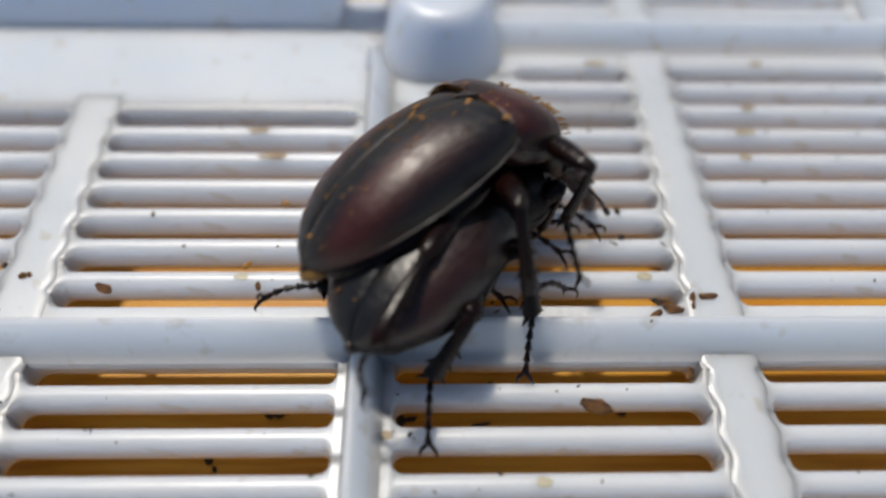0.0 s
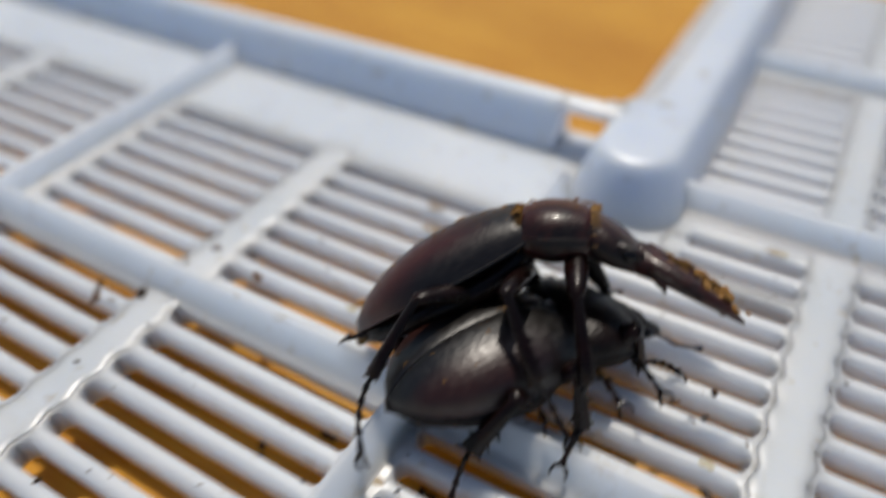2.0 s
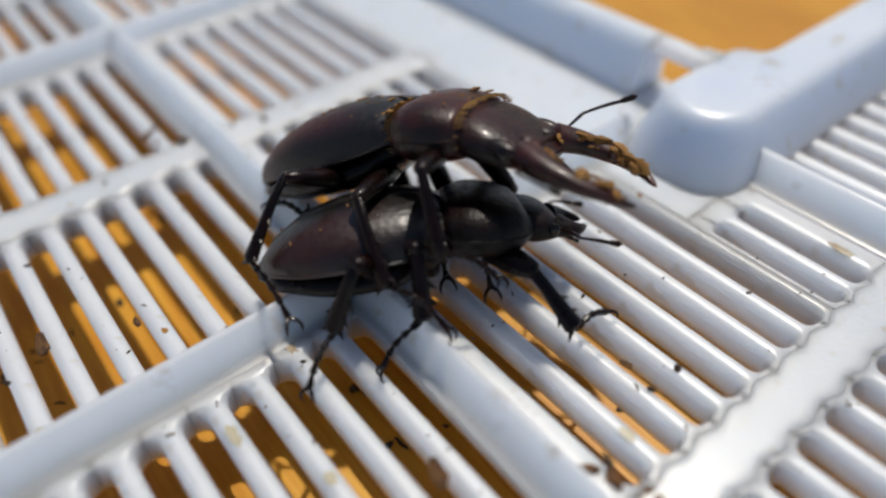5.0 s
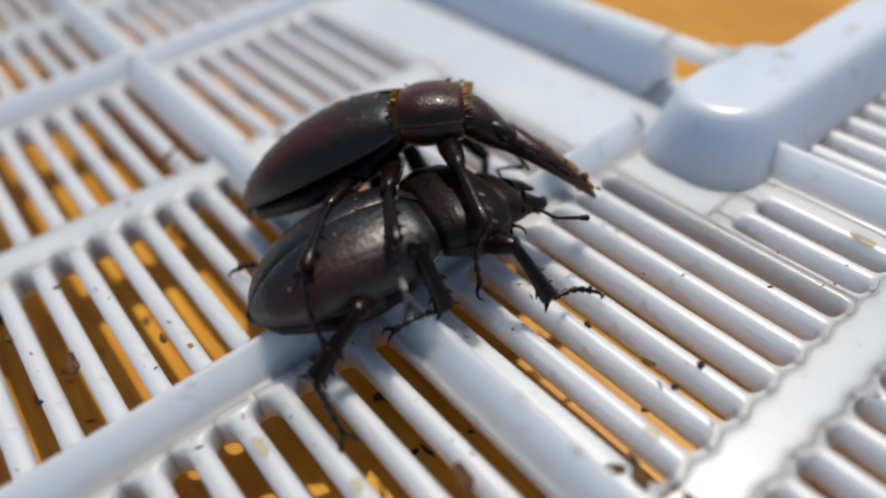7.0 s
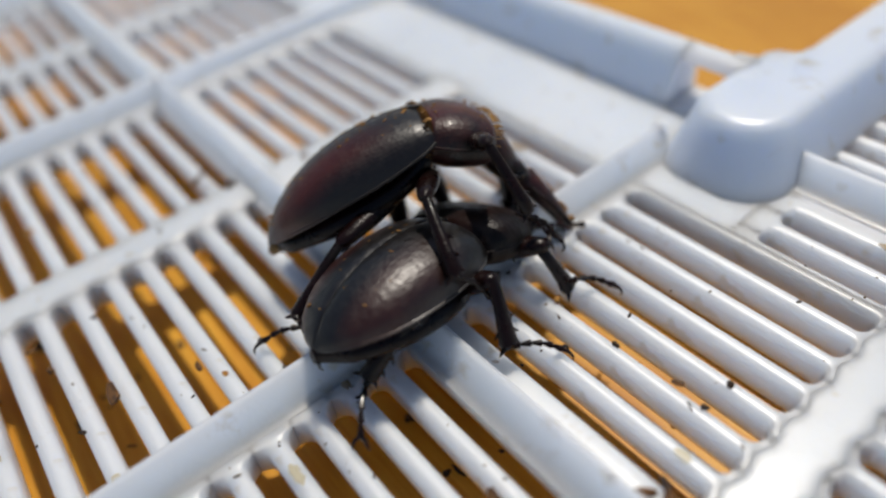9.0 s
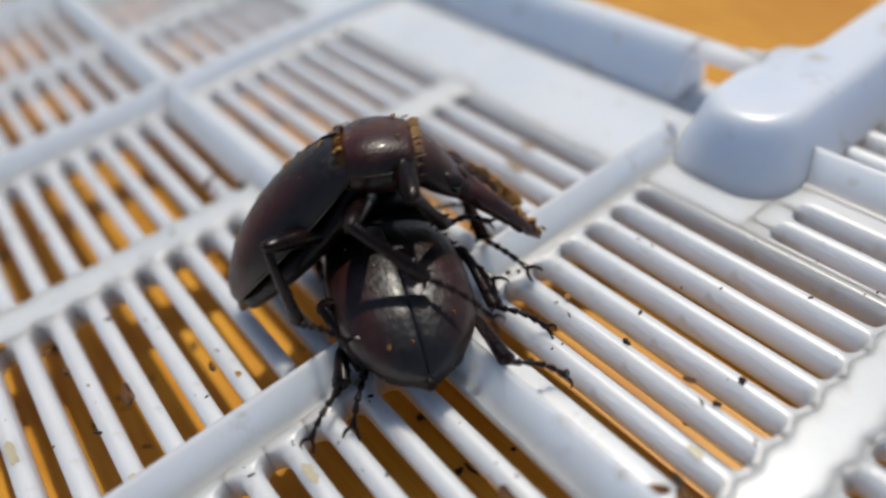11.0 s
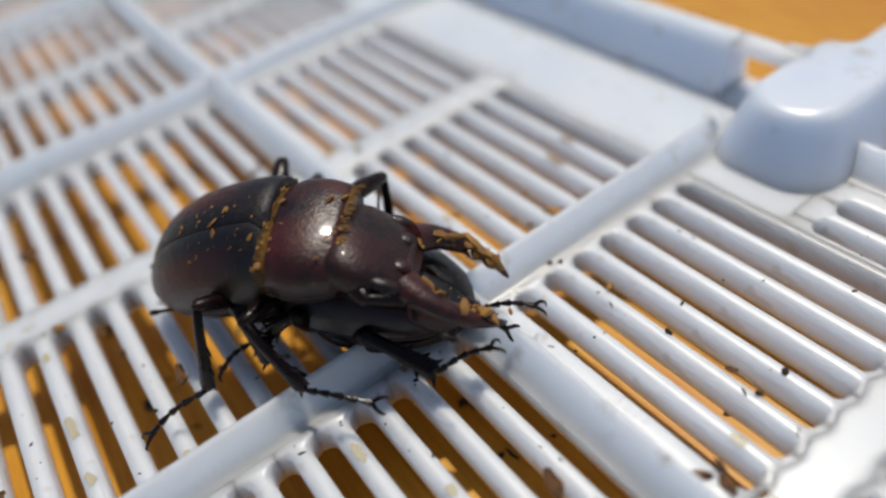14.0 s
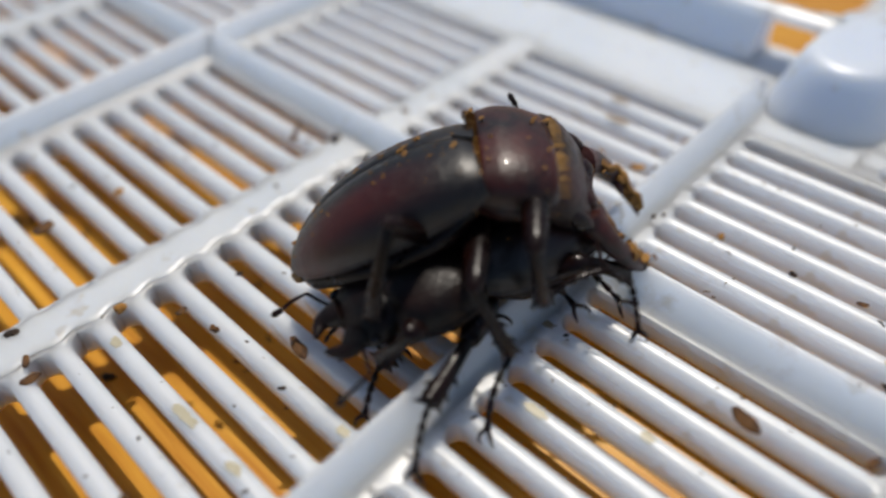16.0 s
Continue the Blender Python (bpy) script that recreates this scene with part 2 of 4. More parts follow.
def shell_nodes(dull, red, gloss, pores, relief=0.22, band=None):
    """Horny shell: pits and fine streaks; band gives where a red stripe lies across each wing case."""
    def build(nt, b):
        big = tex(nt, "Noise", 130, Detail=6, Roughness=0.62)
        fine = tex(nt, "Noise", 900, Detail=3)
        pits = tex(nt, "Voronoi", pores)
        col = ramp(nt, big.outputs[0], (0.38, dull), (0.64, red))
        tone = col.outputs[0]
        if band:
            co, xyz = nt.nodes.new("ShaderNodeTexCoord"), node(nt, "SeparateXYZ")
            nt.links.new(co.outputs["Object"], xyz.inputs[0])
            out = node(nt, "Math")
            out.operation = "ABSOLUTE"
            nt.links.new(xyz.outputs[1], out.inputs[0])
            size = node(nt, "Math")
            size.operation = "MULTIPLY"
            size.inputs[1].default_value = 1 / CM
            nt.links.new(out.outputs[0], size.inputs[0])
            across = ramp(nt, size.outputs[0], (band[0], (0, 0, 0)), (band[1], (1, 1, 1)), (band[2], (1, 1, 1)), (band[3], (0, 0, 0)))
            along = node(nt, "MapRange")
            for i, v in ((1, -0.35 * CM), (2, -1.1 * CM), (3, 0.0), (4, 1.0)):
                along.inputs[i].default_value = v
            nt.links.new(xyz.outputs[0], along.inputs[0])
            stripe = mix(nt, 1.0, across.outputs[0], along.outputs[0], "MULTIPLY")
            tone = mix(nt, stripe, dull, mix(nt, 0.65, col.outputs[0], red))
        nt.links.new(tone, b.inputs["Base Color"])
        rr = ramp(nt, fine.outputs[0], (0.3, (gloss, gloss, gloss)), (0.75, (gloss + 0.16,) * 3))
        nt.links.new(rr.outputs[0], b.inputs["Roughness"])
        add = node(nt, "Math")
        nt.links.new(pits.outputs["Distance"], add.inputs[0])
        streak = tex(nt, "Noise", 2600, (0.10, 1, 1), Detail=2)
        both = node(nt, "Math")
        nt.links.new(fine.outputs[0], both.inputs[0])
        nt.links.new(streak.outputs[0], both.inputs[1])
        nt.links.new(both.outputs[0], add.inputs[1])
        bump(nt, b, add.outputs[0], relief, 0.0001)
    return build


ELYTRA = material("dark_red_brown_elytra", shell_nodes((0.0046, 0.0022, 0.0018), (0.060, 0.0065, 0.0028), 0.35, 1500, 0.26, (0.22, 0.42, 0.66, 0.84)), Specular_IOR_Level=0.72)
HEAD = material("dusty_brown_head", shell_nodes((0.007, 0.0038, 0.0034), (0.045, 0.010, 0.008), 0.36, 1700, 0.4), Specular_IOR_Level=0.42, Coat_Weight=0.12, Coat_Roughness=0.14)
PRONOTUM = material("dull_brown_pronotum", shell_nodes((0.007, 0.003, 0.0024), (0.070, 0.010, 0.006), 0.35, 2200, 0.36), Specular_IOR_Level=0.5, Coat_Weight=0.15, Coat_Roughness=0.12)
FEMALE = material("black_brown_shell", shell_nodes((0.0034, 0.0022, 0.0020), (0.034, 0.007, 0.0035), 0.33, 1000, 0.40, (0.25, 0.5, 0.80, 0.95)), Specular_IOR_Level=0.75)
FEMALE_PRO = material("dull_black_pronotum", shell_nodes((0.0033, 0.0025, 0.0022), (0.014, 0.005, 0.004), 0.36, 1900, 0.45), Specular_IOR_Level=0.28)
LEG = material("black_leg", shell_nodes((0.0032, 0.0022, 0.0020), (0.013, 0.0034, 0.0024), 0.24, 2200), Specular_IOR_Level=0.22, Coat_Weight=0.12, Coat_Roughness=0.1)
FRINGE = material("golden_hair", shell_nodes((0.13, 0.062, 0.012), (0.30, 0.16, 0.035), 0.6, 900))
EYE = material("black_eye", None, Base_Color=(0.006, 0.005, 0.005, 1), Roughness=0.08)
CRUMB = material("ochre_crumb", shell_nodes((0.26, 0.11, 0.02), (0.55, 0.29, 0.06), 0.75, 900))
DUST = material("caked_ochre_dust", shell_nodes((0.16, 0.072, 0.016), (0.40, 0.21, 0.05), 0.75, 900))
SOIL = material("brown_crumb", shell_nodes((0.05, 0.022, 0.008), (0.26, 0.12, 0.035), 0.8, 900))


def spline(xs, ys, q):
    """Smooth values of ys over xs at the places q (Catmull-Rom)."""
    out = []
    for x in q:
        i = max(0, min(len(xs) - 2, next((k for k in range(len(xs) - 1) if x <= xs[k + 1]), len(xs) - 2)))
        p0, p1, p2, p3 = (ys[max(0, min(len(ys) - 1, i + d))] for d in (-1, 0, 1, 2))
        t = (x - xs[i]) / (xs[i + 1] - xs[i])
        out.append(0.5 * (2 * p1 + (p2 - p0) * t + (2 * p0 - 5 * p1 + 4 * p2 - p3) * t * t + (3 * p1 - p0 - 3 * p2 + p3) * t ** 3))
    return out


def hull(bm, xs, w, top, low, n=28, q=28, sq=0.85):
    """A closed body along x: half widths, upper and lower heights at the stations xs."""
    st = [xs[0] + (xs[-1] - xs[0]) * 0.5 * (1 - math.cos(math.pi * i / (q - 1))) for i in range(q)]
    rings = []
    for x, a, t, l in zip(st, spline(xs, w, st), spline(xs, top, st), spline(xs, low, st)):
        mid = l + (t - l) * 0.42
        ring = []
        for k in range(n):
            c, s = math.cos(2 * math.pi * k / n), math.sin(2 * math.pi * k / n)
            y = max(0.004, a) * math.copysign(abs(c) ** sq, c)
            z = mid + ((t - mid) if s > 0 else (mid - l)) * math.copysign(abs(s) ** sq, s)
            ring.append((x, y, z))
        rings.append(ring)
    return loft(bm, rings)


def elytron(side, xs, w, top, margin):
    st = [xs[-1] + (xs[0] - xs[-1]) * 0.5 * (1 - math.cos(math.pi * i / 29)) for i in range(30)][::-1]
    rx, rw, rt, rm = xs[::-1], w[::-1], top[::-1], margin[::-1]
    rings = []
    for x, a, t, m in zip(st, spline(rx, rw, st), spline(rx, rt, st), spline(rx, rm, st)):
        a = max(a, 0.02)
        ring = [(x, side * 0.006, t - 0.018)]
        for k in range(13):
            u = 0.04 + (math.pi / 2 - 0.04) * k / 12
            ring.append((x, side * (0.006 + a * math.sin(u) ** 0.92), m + (t - m) * math.cos(u) ** 0.85))
        ring += [(x, side * (a + 0.022), m - 0.012), (x, side * (a + 0.018), m - 0.04), (x, side * a * 0.9, m - 0.06), (x, side * 0.006, m - 0.05)]
        rings.append(ring)
    return loft(bmesh.new(), rings)


def tube(bm, pts, radii, n=10, flat=1.0):
    rings = []
    pts = [Vector(p) for p in pts]
    for i, (p, r) in enumerate(zip(pts, radii)):
        d = (pts[min(i + 1, len(pts) - 1)] - pts[max(i - 1, 0)]).normalized()
        s = d.cross(Vector((0, 0, 1)))
        s = s.normalized() if s.length > 1e-4 else Vector((1, 0, 0))
        u = s.cross(d)
        rings.append([p + s * (r * math.cos(a)) + u * (r * flat * math.sin(a)) for a in (2 * math.pi * k / n for k in range(n))])
    return loft(bm, rings)


def curve_pts(ctrl, n):
    ks = list(range(len(ctrl)))
    q = [ks[-1] * i / (n - 1) for i in range(n)]
    return list(zip(*(spline(ks, [c[a] for c in ctrl], q) for a in range(len(ctrl[0])))))


def grains(bm, rnd, places, size, flat=0.5):
    """Small uneven crumbs at the places (point, normal)."""
    for p, nrm in places:
        s = size * min(2.6, rnd.lognormvariate(-0.25, 0.6))
        m = Matrix.Translation(p) @ Vector(nrm).to_track_quat("Z", "Y").to_matrix().to_4x4() @ Matrix.Rotation(rnd.uniform(0, 6.3), 4, "Z")
        m = m @ Matrix.Diagonal((s * rnd.uniform(1, 2.4), s * rnd.uniform(0.6, 1.0), s * flat, 1))
        g = bmesh.ops.create_icosphere(bm, subdivisions=1, radius=1, matrix=m)
        for v in g["verts"]:
            v.co += Vector((rnd.uniform(-1, 1), rnd.uniform(-1, 1), rnd.uniform(-1, 1))) * s * 0.22
    return bm


def leg(owner, mat, name, hip, lengths, thick):
    """Femur with tibia and tarsus hung on it; each lies along its own x and is posed later."""
    f, t, s = lengths
    bm = tube(bmesh.new(), [(-0.08, 0, 0), (0.0, 0, 0), (f * 0.25, 0, 0.01), (f * 0.55, 0, 0.015), (f * 0.85, 0, 0.005), (f, 0, 0), (f + 0.06, 0, 0)],
              [0.05 * thick, 0.115 * thick, 0.15 * thick, 0.155 * thick, 0.125 * thick, 0.10 * thick, 0.03], 12, 0.8)
    femur = part(name, bm, mat, owner)
    bm = tube(bmesh.new(), [(-0.05, 0, 0), (0, 0, 0), (t * 0.3, 0, 0.02), (t * 0.7, 0, 0.01), (t * 0.94, 0, 0), (t, 0, 0)],
              [0.03, 0.068 * thick, 0.074 * thick, 0.094 * thick, 0.112 * thick, 0.055 * thick], 10, 0.75)
    for x, y in ((0.5, 1), (0.72, 1), (0.72, -1), (0.9, 1), (0.97, -1)):
        tube(bm, [(t * x, y * 0.05 * thick, 0), (t * x + 0.05, y * 0.11 * thick, 0), (t * x + 0.085, y * 0.15 * thick, 0)], [0.038 * thick, 0.022, 0.005], 6)
    tibia = part("tibia", bm, mat, owner)
    bm = bmesh.new()
    n = 5
    pts = [(s * 0.86 * i / n, 0, 0.10 * math.sin(math.pi * i / n) * s) for i in range(n + 1)]
    for i in range(n):
        a, b = Vector(pts[i]), Vector(pts[i + 1])
        tube(bm, [a, a.lerp(b, 0.3), a.lerp(b, 0.85), b], [0.022, 0.032, 0.047, 0.02], 8)
    for y in (-1, 1):
        tube(bm, curve_pts([(s * 0.84, 0, 0), (s * 0.92, y * 0.07, 0.01), (s * 1.0, y * 0.10, -0.04), (s * 1.01, y * 0.09, -0.11)], 7), [0.03, 0.028, 0.025, 0.021, 0.016, 0.011, 0.004], 6)
    tarsus = part("tarsus", bm, mat, owner)
    return femur, tibia, tarsus


def antenna(side, k, mat, parent, base, up=0.0):
    """An elbowed feeler with a club, hinged at its base."""
    elbow = Vector((0.2 * k, side * 0.55 * k, 0.02 + 0.35 * up))
    bm = tube(bmesh.new(), curve_pts([(0, 0, 0), (0.12 * k, side * 0.25 * k, 0.03 + 0.2 * up), elbow], 7), [0.025, 0.02, 0.02, 0.02, 0.022, 0.026, 0.02], 6)
    run = Vector((0.42 * k, side * (0.03 + 0.22 * up) * k, -0.04 + 0.28 * up))
    tube(bm, curve_pts([elbow, elbow + run * 0.5 + Vector((0, side * 0.02, 0.01)), elbow + run], 8), [0.02, 0.018, 0.02, 0.022, 0.024, 0.026, 0.026, 0.02], 6)
    club = [elbow + run * (1 + 0.09 * i) for i in range(-1, 6)]
    tube(bm, club, [0.016, 0.024, 0.042, 0.036, 0.046, 0.040, 0.012], 8)
    ob = part("antenna", bm, mat, parent)
    ob.location = cm((base[0], side * base[1], base[2]))
    return ob


def ball(bm, c, r):
    bmesh.ops.create_uvsphere(bm, u_segments=16, v_segments=10, radius=1, matrix=Matrix.LocRotScale(c, None, r))
    return bm


def beetle(name, label, k, elx, elw, elt, elm, prx, prw, prt, prl, hp, hdx, hdw, hdt, hdl, jaws, mats, thick, lengths, seed):
    shell, pro, legmat = mats
    rnd = random.Random(seed)
    b = tagged(new(name), label, "beetle")
    for side in (1, -1):
        part("elytron", elytron(side, elx, elw, elt, elm), shell, b)
    end = elx[-1]
    bm = hull(bmesh.new(), [end - 0.04, end * 0.9, end * 0.6, end * 0.25, 0.12], [0.05, elw[-3] * 0.9, elw[4] * 0.95, elw[2] * 0.93, elw[0] * 0.7],
              [elm[-1] - 0.02, elm[-3], elm[4] + 0.02, elm[2] + 0.02, -0.2], [elm[-1] - 0.2, elm[-3] - 0.34, elm[4] - 0.46, elm[2] - 0.48, -0.72])
    part("abdomen", bm, legmat, b)
    if len(jaws) > 3:
        bm = hull(bmesh.new(), [end - 0.10, end - 0.04, end * 0.96], [0.03, 0.16 * k, 0.26 * k], [elm[-1] - 0.12, elm[-1] - 0.06, elm[-1] - 0.03], [elm[-1] - 0.2, elm[-1] - 0.22, elm[-1] - 0.2], 16, 8)
        part("tail_tip", bm, FRINGE, b, "yellowish-brown hairy tail tip")
    bm = bmesh.new()
    vs = [(0.03, 0.14 * k, elt[0] + 0.03), (0.03, -0.14 * k, elt[0] + 0.03), (-0.2 * k, 0, elt[1] + 0.03)]
    loft(bm, [[(x, y, z - 0.06) for x, y, z in vs], vs])
    part("scutellum", bm, shell, b)
    p = part("pronotum", hull(bmesh.new(), prx, prw, prt, prl, 36, 30, 0.72), pro, b, angle=70)
    stag = len(jaws) > 3
    rim = bmesh.new()
    for j, edge, out, count in ((1, prx[0], -1, 420), (-2, prx[-1], 1, 130)) if stag else ():
        m = prl[j] + (prt[j] - prl[j]) * 0.42
        for _ in range(count):
            a = rnd.gauss(math.pi / 2, 0.62)
            c, q = math.cos(a), math.sin(a)
            y, z = prw[j] * math.copysign(abs(c) ** 0.72, c), m + (prt[j] - m) * math.copysign(abs(q) ** 0.72, q)
            n = rnd.uniform(0.05, 0.12)
            p0 = Vector((edge - out * 0.03, y * 0.97, z - 0.02))
            p1 = Vector((edge + out * n, y * 0.97 + rnd.uniform(-0.04, 0.04), z - rnd.uniform(0.0, 0.05)))
            tube(rim, [p0, p0.lerp(p1, 0.6) + Vector((0, 0, 0.008)), p1], [0.008, 0.007, 0.002], 3)
    if stag:
        part("fringe", rim, FRINGE, p, "golden hair fringe along the pronotum edges", angle=80)
    for side in (1, -1):
        bm = tube(bmesh.new(), [(x, side * (w - 0.005), l + (t - l) * 0.42) for x, w, t, l in zip(prx, prw, prt, prl)], [0.008, 0.024, 0.026, 0.026, 0.022, 0.008], 8)
        part("side_margin", bm, pro, p)
    feelers = {}
    front = HEAD if stag else pro
    h = part("head", hull(bmesh.new(), hdx, hdw, hdt, hdl, 30, 24, 0.74), front, b, angle=70)
    if stag:
        for side in (1, -1):
            part("horn", ball(bmesh.new(), (hdx[-2] * 0.93, side * hdw[-2] * 0.42, hdt[-2] - 0.01), (0.15, 0.13, 0.075)), front, h, "low blunt horn on the head")
            part("cheek", ball(bmesh.new(), (hdx[3] + 0.10, side * hdw[3] * 0.88, hdt[3] - 0.17), (0.24, 0.11, 0.10)), front, h)
        bm = tube(bmesh.new(), [(hdx[-2], -hdw[-2] * 0.7, hdt[-2] - 0.09), (hdx[-2] * 1.04, -hdw[-2] * 0.3, hdt[-2] - 0.03), (hdx[-2] * 1.02, 0, hdt[-2] - 0.05), (hdx[-2] * 1.04, hdw[-2] * 0.3, hdt[-2] - 0.03), (hdx[-2], hdw[-2] * 0.7, hdt[-2] - 0.09)], [0.03, 0.06, 0.05, 0.06, 0.03], 8)
        part("ridge", bm, front, h)
    for side in (1, -1):
        i = len(hdx) // 2
        part("eye", ball(bmesh.new(), (hdx[i] * 0.55 + hdx[i + 1] * 0.45, side * hdw[i] * 0.97, hdl[i] + (hdt[i] - hdl[i]) * 0.58), (0.095 * k, 0.06 * k, 0.085 * k)), EYE, h, "glossy black eye")
        bm = bmesh.new()
        ctrl = [(x, side * y, z) for x, y, z in jaws]
        m = len(jaws) > 3
        r = [0.02] + [0.235 * k * (1 - 0.82 * u ** 0.9) for u in np.linspace(0, 1, 12)] + [0.012]
        pts = curve_pts(ctrl, 14)
        tube(bm, pts, r, 12, 0.8)
        if m:
            for f, sz in ((6, 0.16), (9, 0.09)):
                q = Vector(pts[f])
                tube(bm, [q, q + Vector((0.06, -side * sz, 0.03)), q + Vector((0.11, -side * sz * 2.0, 0.05))], [0.10 * k, 0.06 * k, 0.008], 8)
        jaw = part("mandible", bm, pro, h)
        if m:
            spots = [((p3[0] + rnd.gauss(0, 0.07), p3[1] - side * rnd.uniform(-0.02, 0.19), p3[2] + rnd.uniform(-0.02, 0.13)), (0, 0, 1)) for p3, n in zip(pts[2:12], (5, 13, 12, 3, 9, 14, 5, 2, 4, 2)) for _ in range(n)]
            tagged(part("caked_dust", grains(bmesh.new(), rnd, spots, 0.040, 0.8), DUST, jaw), "ochre crumbs stuck to the mandible", kind="stuff")
        feelers[side] = antenna(side, 0.95 * k, legmat, h, (hdx[-2], hdw[-2] * 0.8, hdl[-2] + 0.14), 0.9 if m and side == 1 else 0.1)
        bm = tube(bmesh.new(), curve_pts([(hdx[-1] - 0.1, side * 0.15, hdl[-1]), (hdx[-1] + 0.12, side * 0.2, hdl[-1] - 0.06), (hdx[-1] + 0.26, side * 0.18, hdl[-1] - 0.12)], 7), [0.02, 0.03, 0.022, 0.03, 0.022, 0.028, 0.01], 6)
        part("palp", bm, legmat, h)
    legs = {}
    for key, (hx, hy) in dict(f=(0.45 * prx[-1], 0.42), m=(-0.28 * k, 0.50), h=(-0.85 * k, 0.50)).items():
        for side, sn in ((1, "l"), (-1, "r")):
            hip = Vector((hx, side * hy * k, (prl[2] if key == "f" else elm[2] - 0.38) + 0.02))
            legs[key + sn] = (hip, lengths[key], leg(b, legmat, {"f": "fore_leg", "m": "middle_leg", "h": "hind_leg"}[key], hip, lengths[key], thick))
    return b, p, h, legs, feelers[1]


def on_shell(rnd, n, elx, elw, elt, elm, spread=0.9, near=0.0):
    """Points and normals on the upper side of the wing cases."""
    rx, out = elx[::-1], []
    for _ in range(n):
        x = rnd.uniform(elx[-1] * 0.93, -0.1)
        a, t, m = (spline(rx, v[::-1], [x])[0] for v in (elw, elt, elm))
        u = rnd.gauss(0, 0.35) if rnd.random() < near else rnd.uniform(-spread, spread)
        u = max(-1.2, min(1.2, u))
        out.append(((x, a * math.sin(u), m + (t - m) * math.cos(u) ** 0.85 + 0.01), (0, math.sin(u), math.cos(u))))
    return out


M = 1.04
MX = [v * M * 0.97 for v in (0.0, -0.15, -0.5, -1.0, -1.5, -2.0, -2.4, -2.64, -2.74)]
MW = [v * M * 0.95 for v in (0.76, 0.82, 0.87, 0.89, 0.87, 0.76, 0.54, 0.28, 0.06)]
MT = [v * M * 0.95 for v in (-0.04, 0.04, 0.12, 0.15, 0.10, -0.04, -0.25, -0.45, -0.59)]
MM = [v * M * 0.95 for v in (-0.42, -0.45, -0.49, -0.52, -0.53, -0.55, -0.58, -0.61, -0.63)]
male, male_pro, male_head, male_legs, male_antenna = beetle(
    "stag_beetle", "large dark reddish-brown stag beetle clasping the smaller beetle under it", 1.0, MX, MW, MT, MM,
    [v * M * 0.94 for v in (0.07, 0.12, 0.34, 0.64, 0.93, 1.01)], [v * M * 0.95 for v in (0.74, 0.81, 0.88, 0.88, 0.81, 0.72)], [v * M for v in (-0.06, -0.01, 0.05, 0.04, -0.03, -0.10)], [v * M for v in (-0.62, -0.68, -0.74, -0.74, -0.70, -0.60)],
    0.996, [v * M * 1.03 for v in (-0.14, 0.02, 0.25, 0.5, 0.78, 0.96)], [v * M * 0.95 for v in (0.60, 0.71, 0.76, 0.73, 0.64, 0.44)], [v * M for v in (-0.08, 0.0, 0.0, -0.06, -0.16, -0.28)], [v * M for v in (-0.46, -0.52, -0.54, -0.52, -0.46, -0.40)],
    [(0.79, 0.42, -0.27), (1.14, 0.62, -0.27), (1.62, 0.68, -0.31), (1.98, 0.58, -0.36), (2.225, 0.42, -0.42)], (ELYTRA, PRONOTUM, LEG), 1.0,
    dict(f=(0.95, 1.05, 0.95), m=(1.0, 1.1, 1.0), h=(1.05, 1.15, 1.05)), 3)
rnd = random.Random(11)
tagged(part("caked_dust", grains(bmesh.new(), rnd, on_shell(rnd, 85, MX, MW, MT, MM, 0.9, 0.45), 0.019, 0.3), DUST, male), "thin ochre flecks scattered over the wing cases", kind="stuff")
spots = [((rnd.uniform(0.1, 1.0), rnd.gauss(0, 0.3), 0.035), (0, 0, 1)) for _ in range(16)] + [((0.03 + rnd.uniform(-0.05, 0.06), rnd.uniform(-0.72, 0.72), 0.0), (0, 0, 1)) for _ in range(22)] + [((0.96 + rnd.uniform(-0.05, 0.05), rnd.gauss(0, 0.34), 0.0), (0, 0, 1)) for _ in range(11)]
spots = [((x, y, z - 0.42 * (abs(y) / 0.92) ** 2.6 * 0.45), n) for (x, y, z), n in spots]
tagged(part("caked_dust", grains(bmesh.new(), rnd, spots, 0.021, 0.5), DUST, male_pro), "ochre crumbs on the pronotum", kind="stuff")

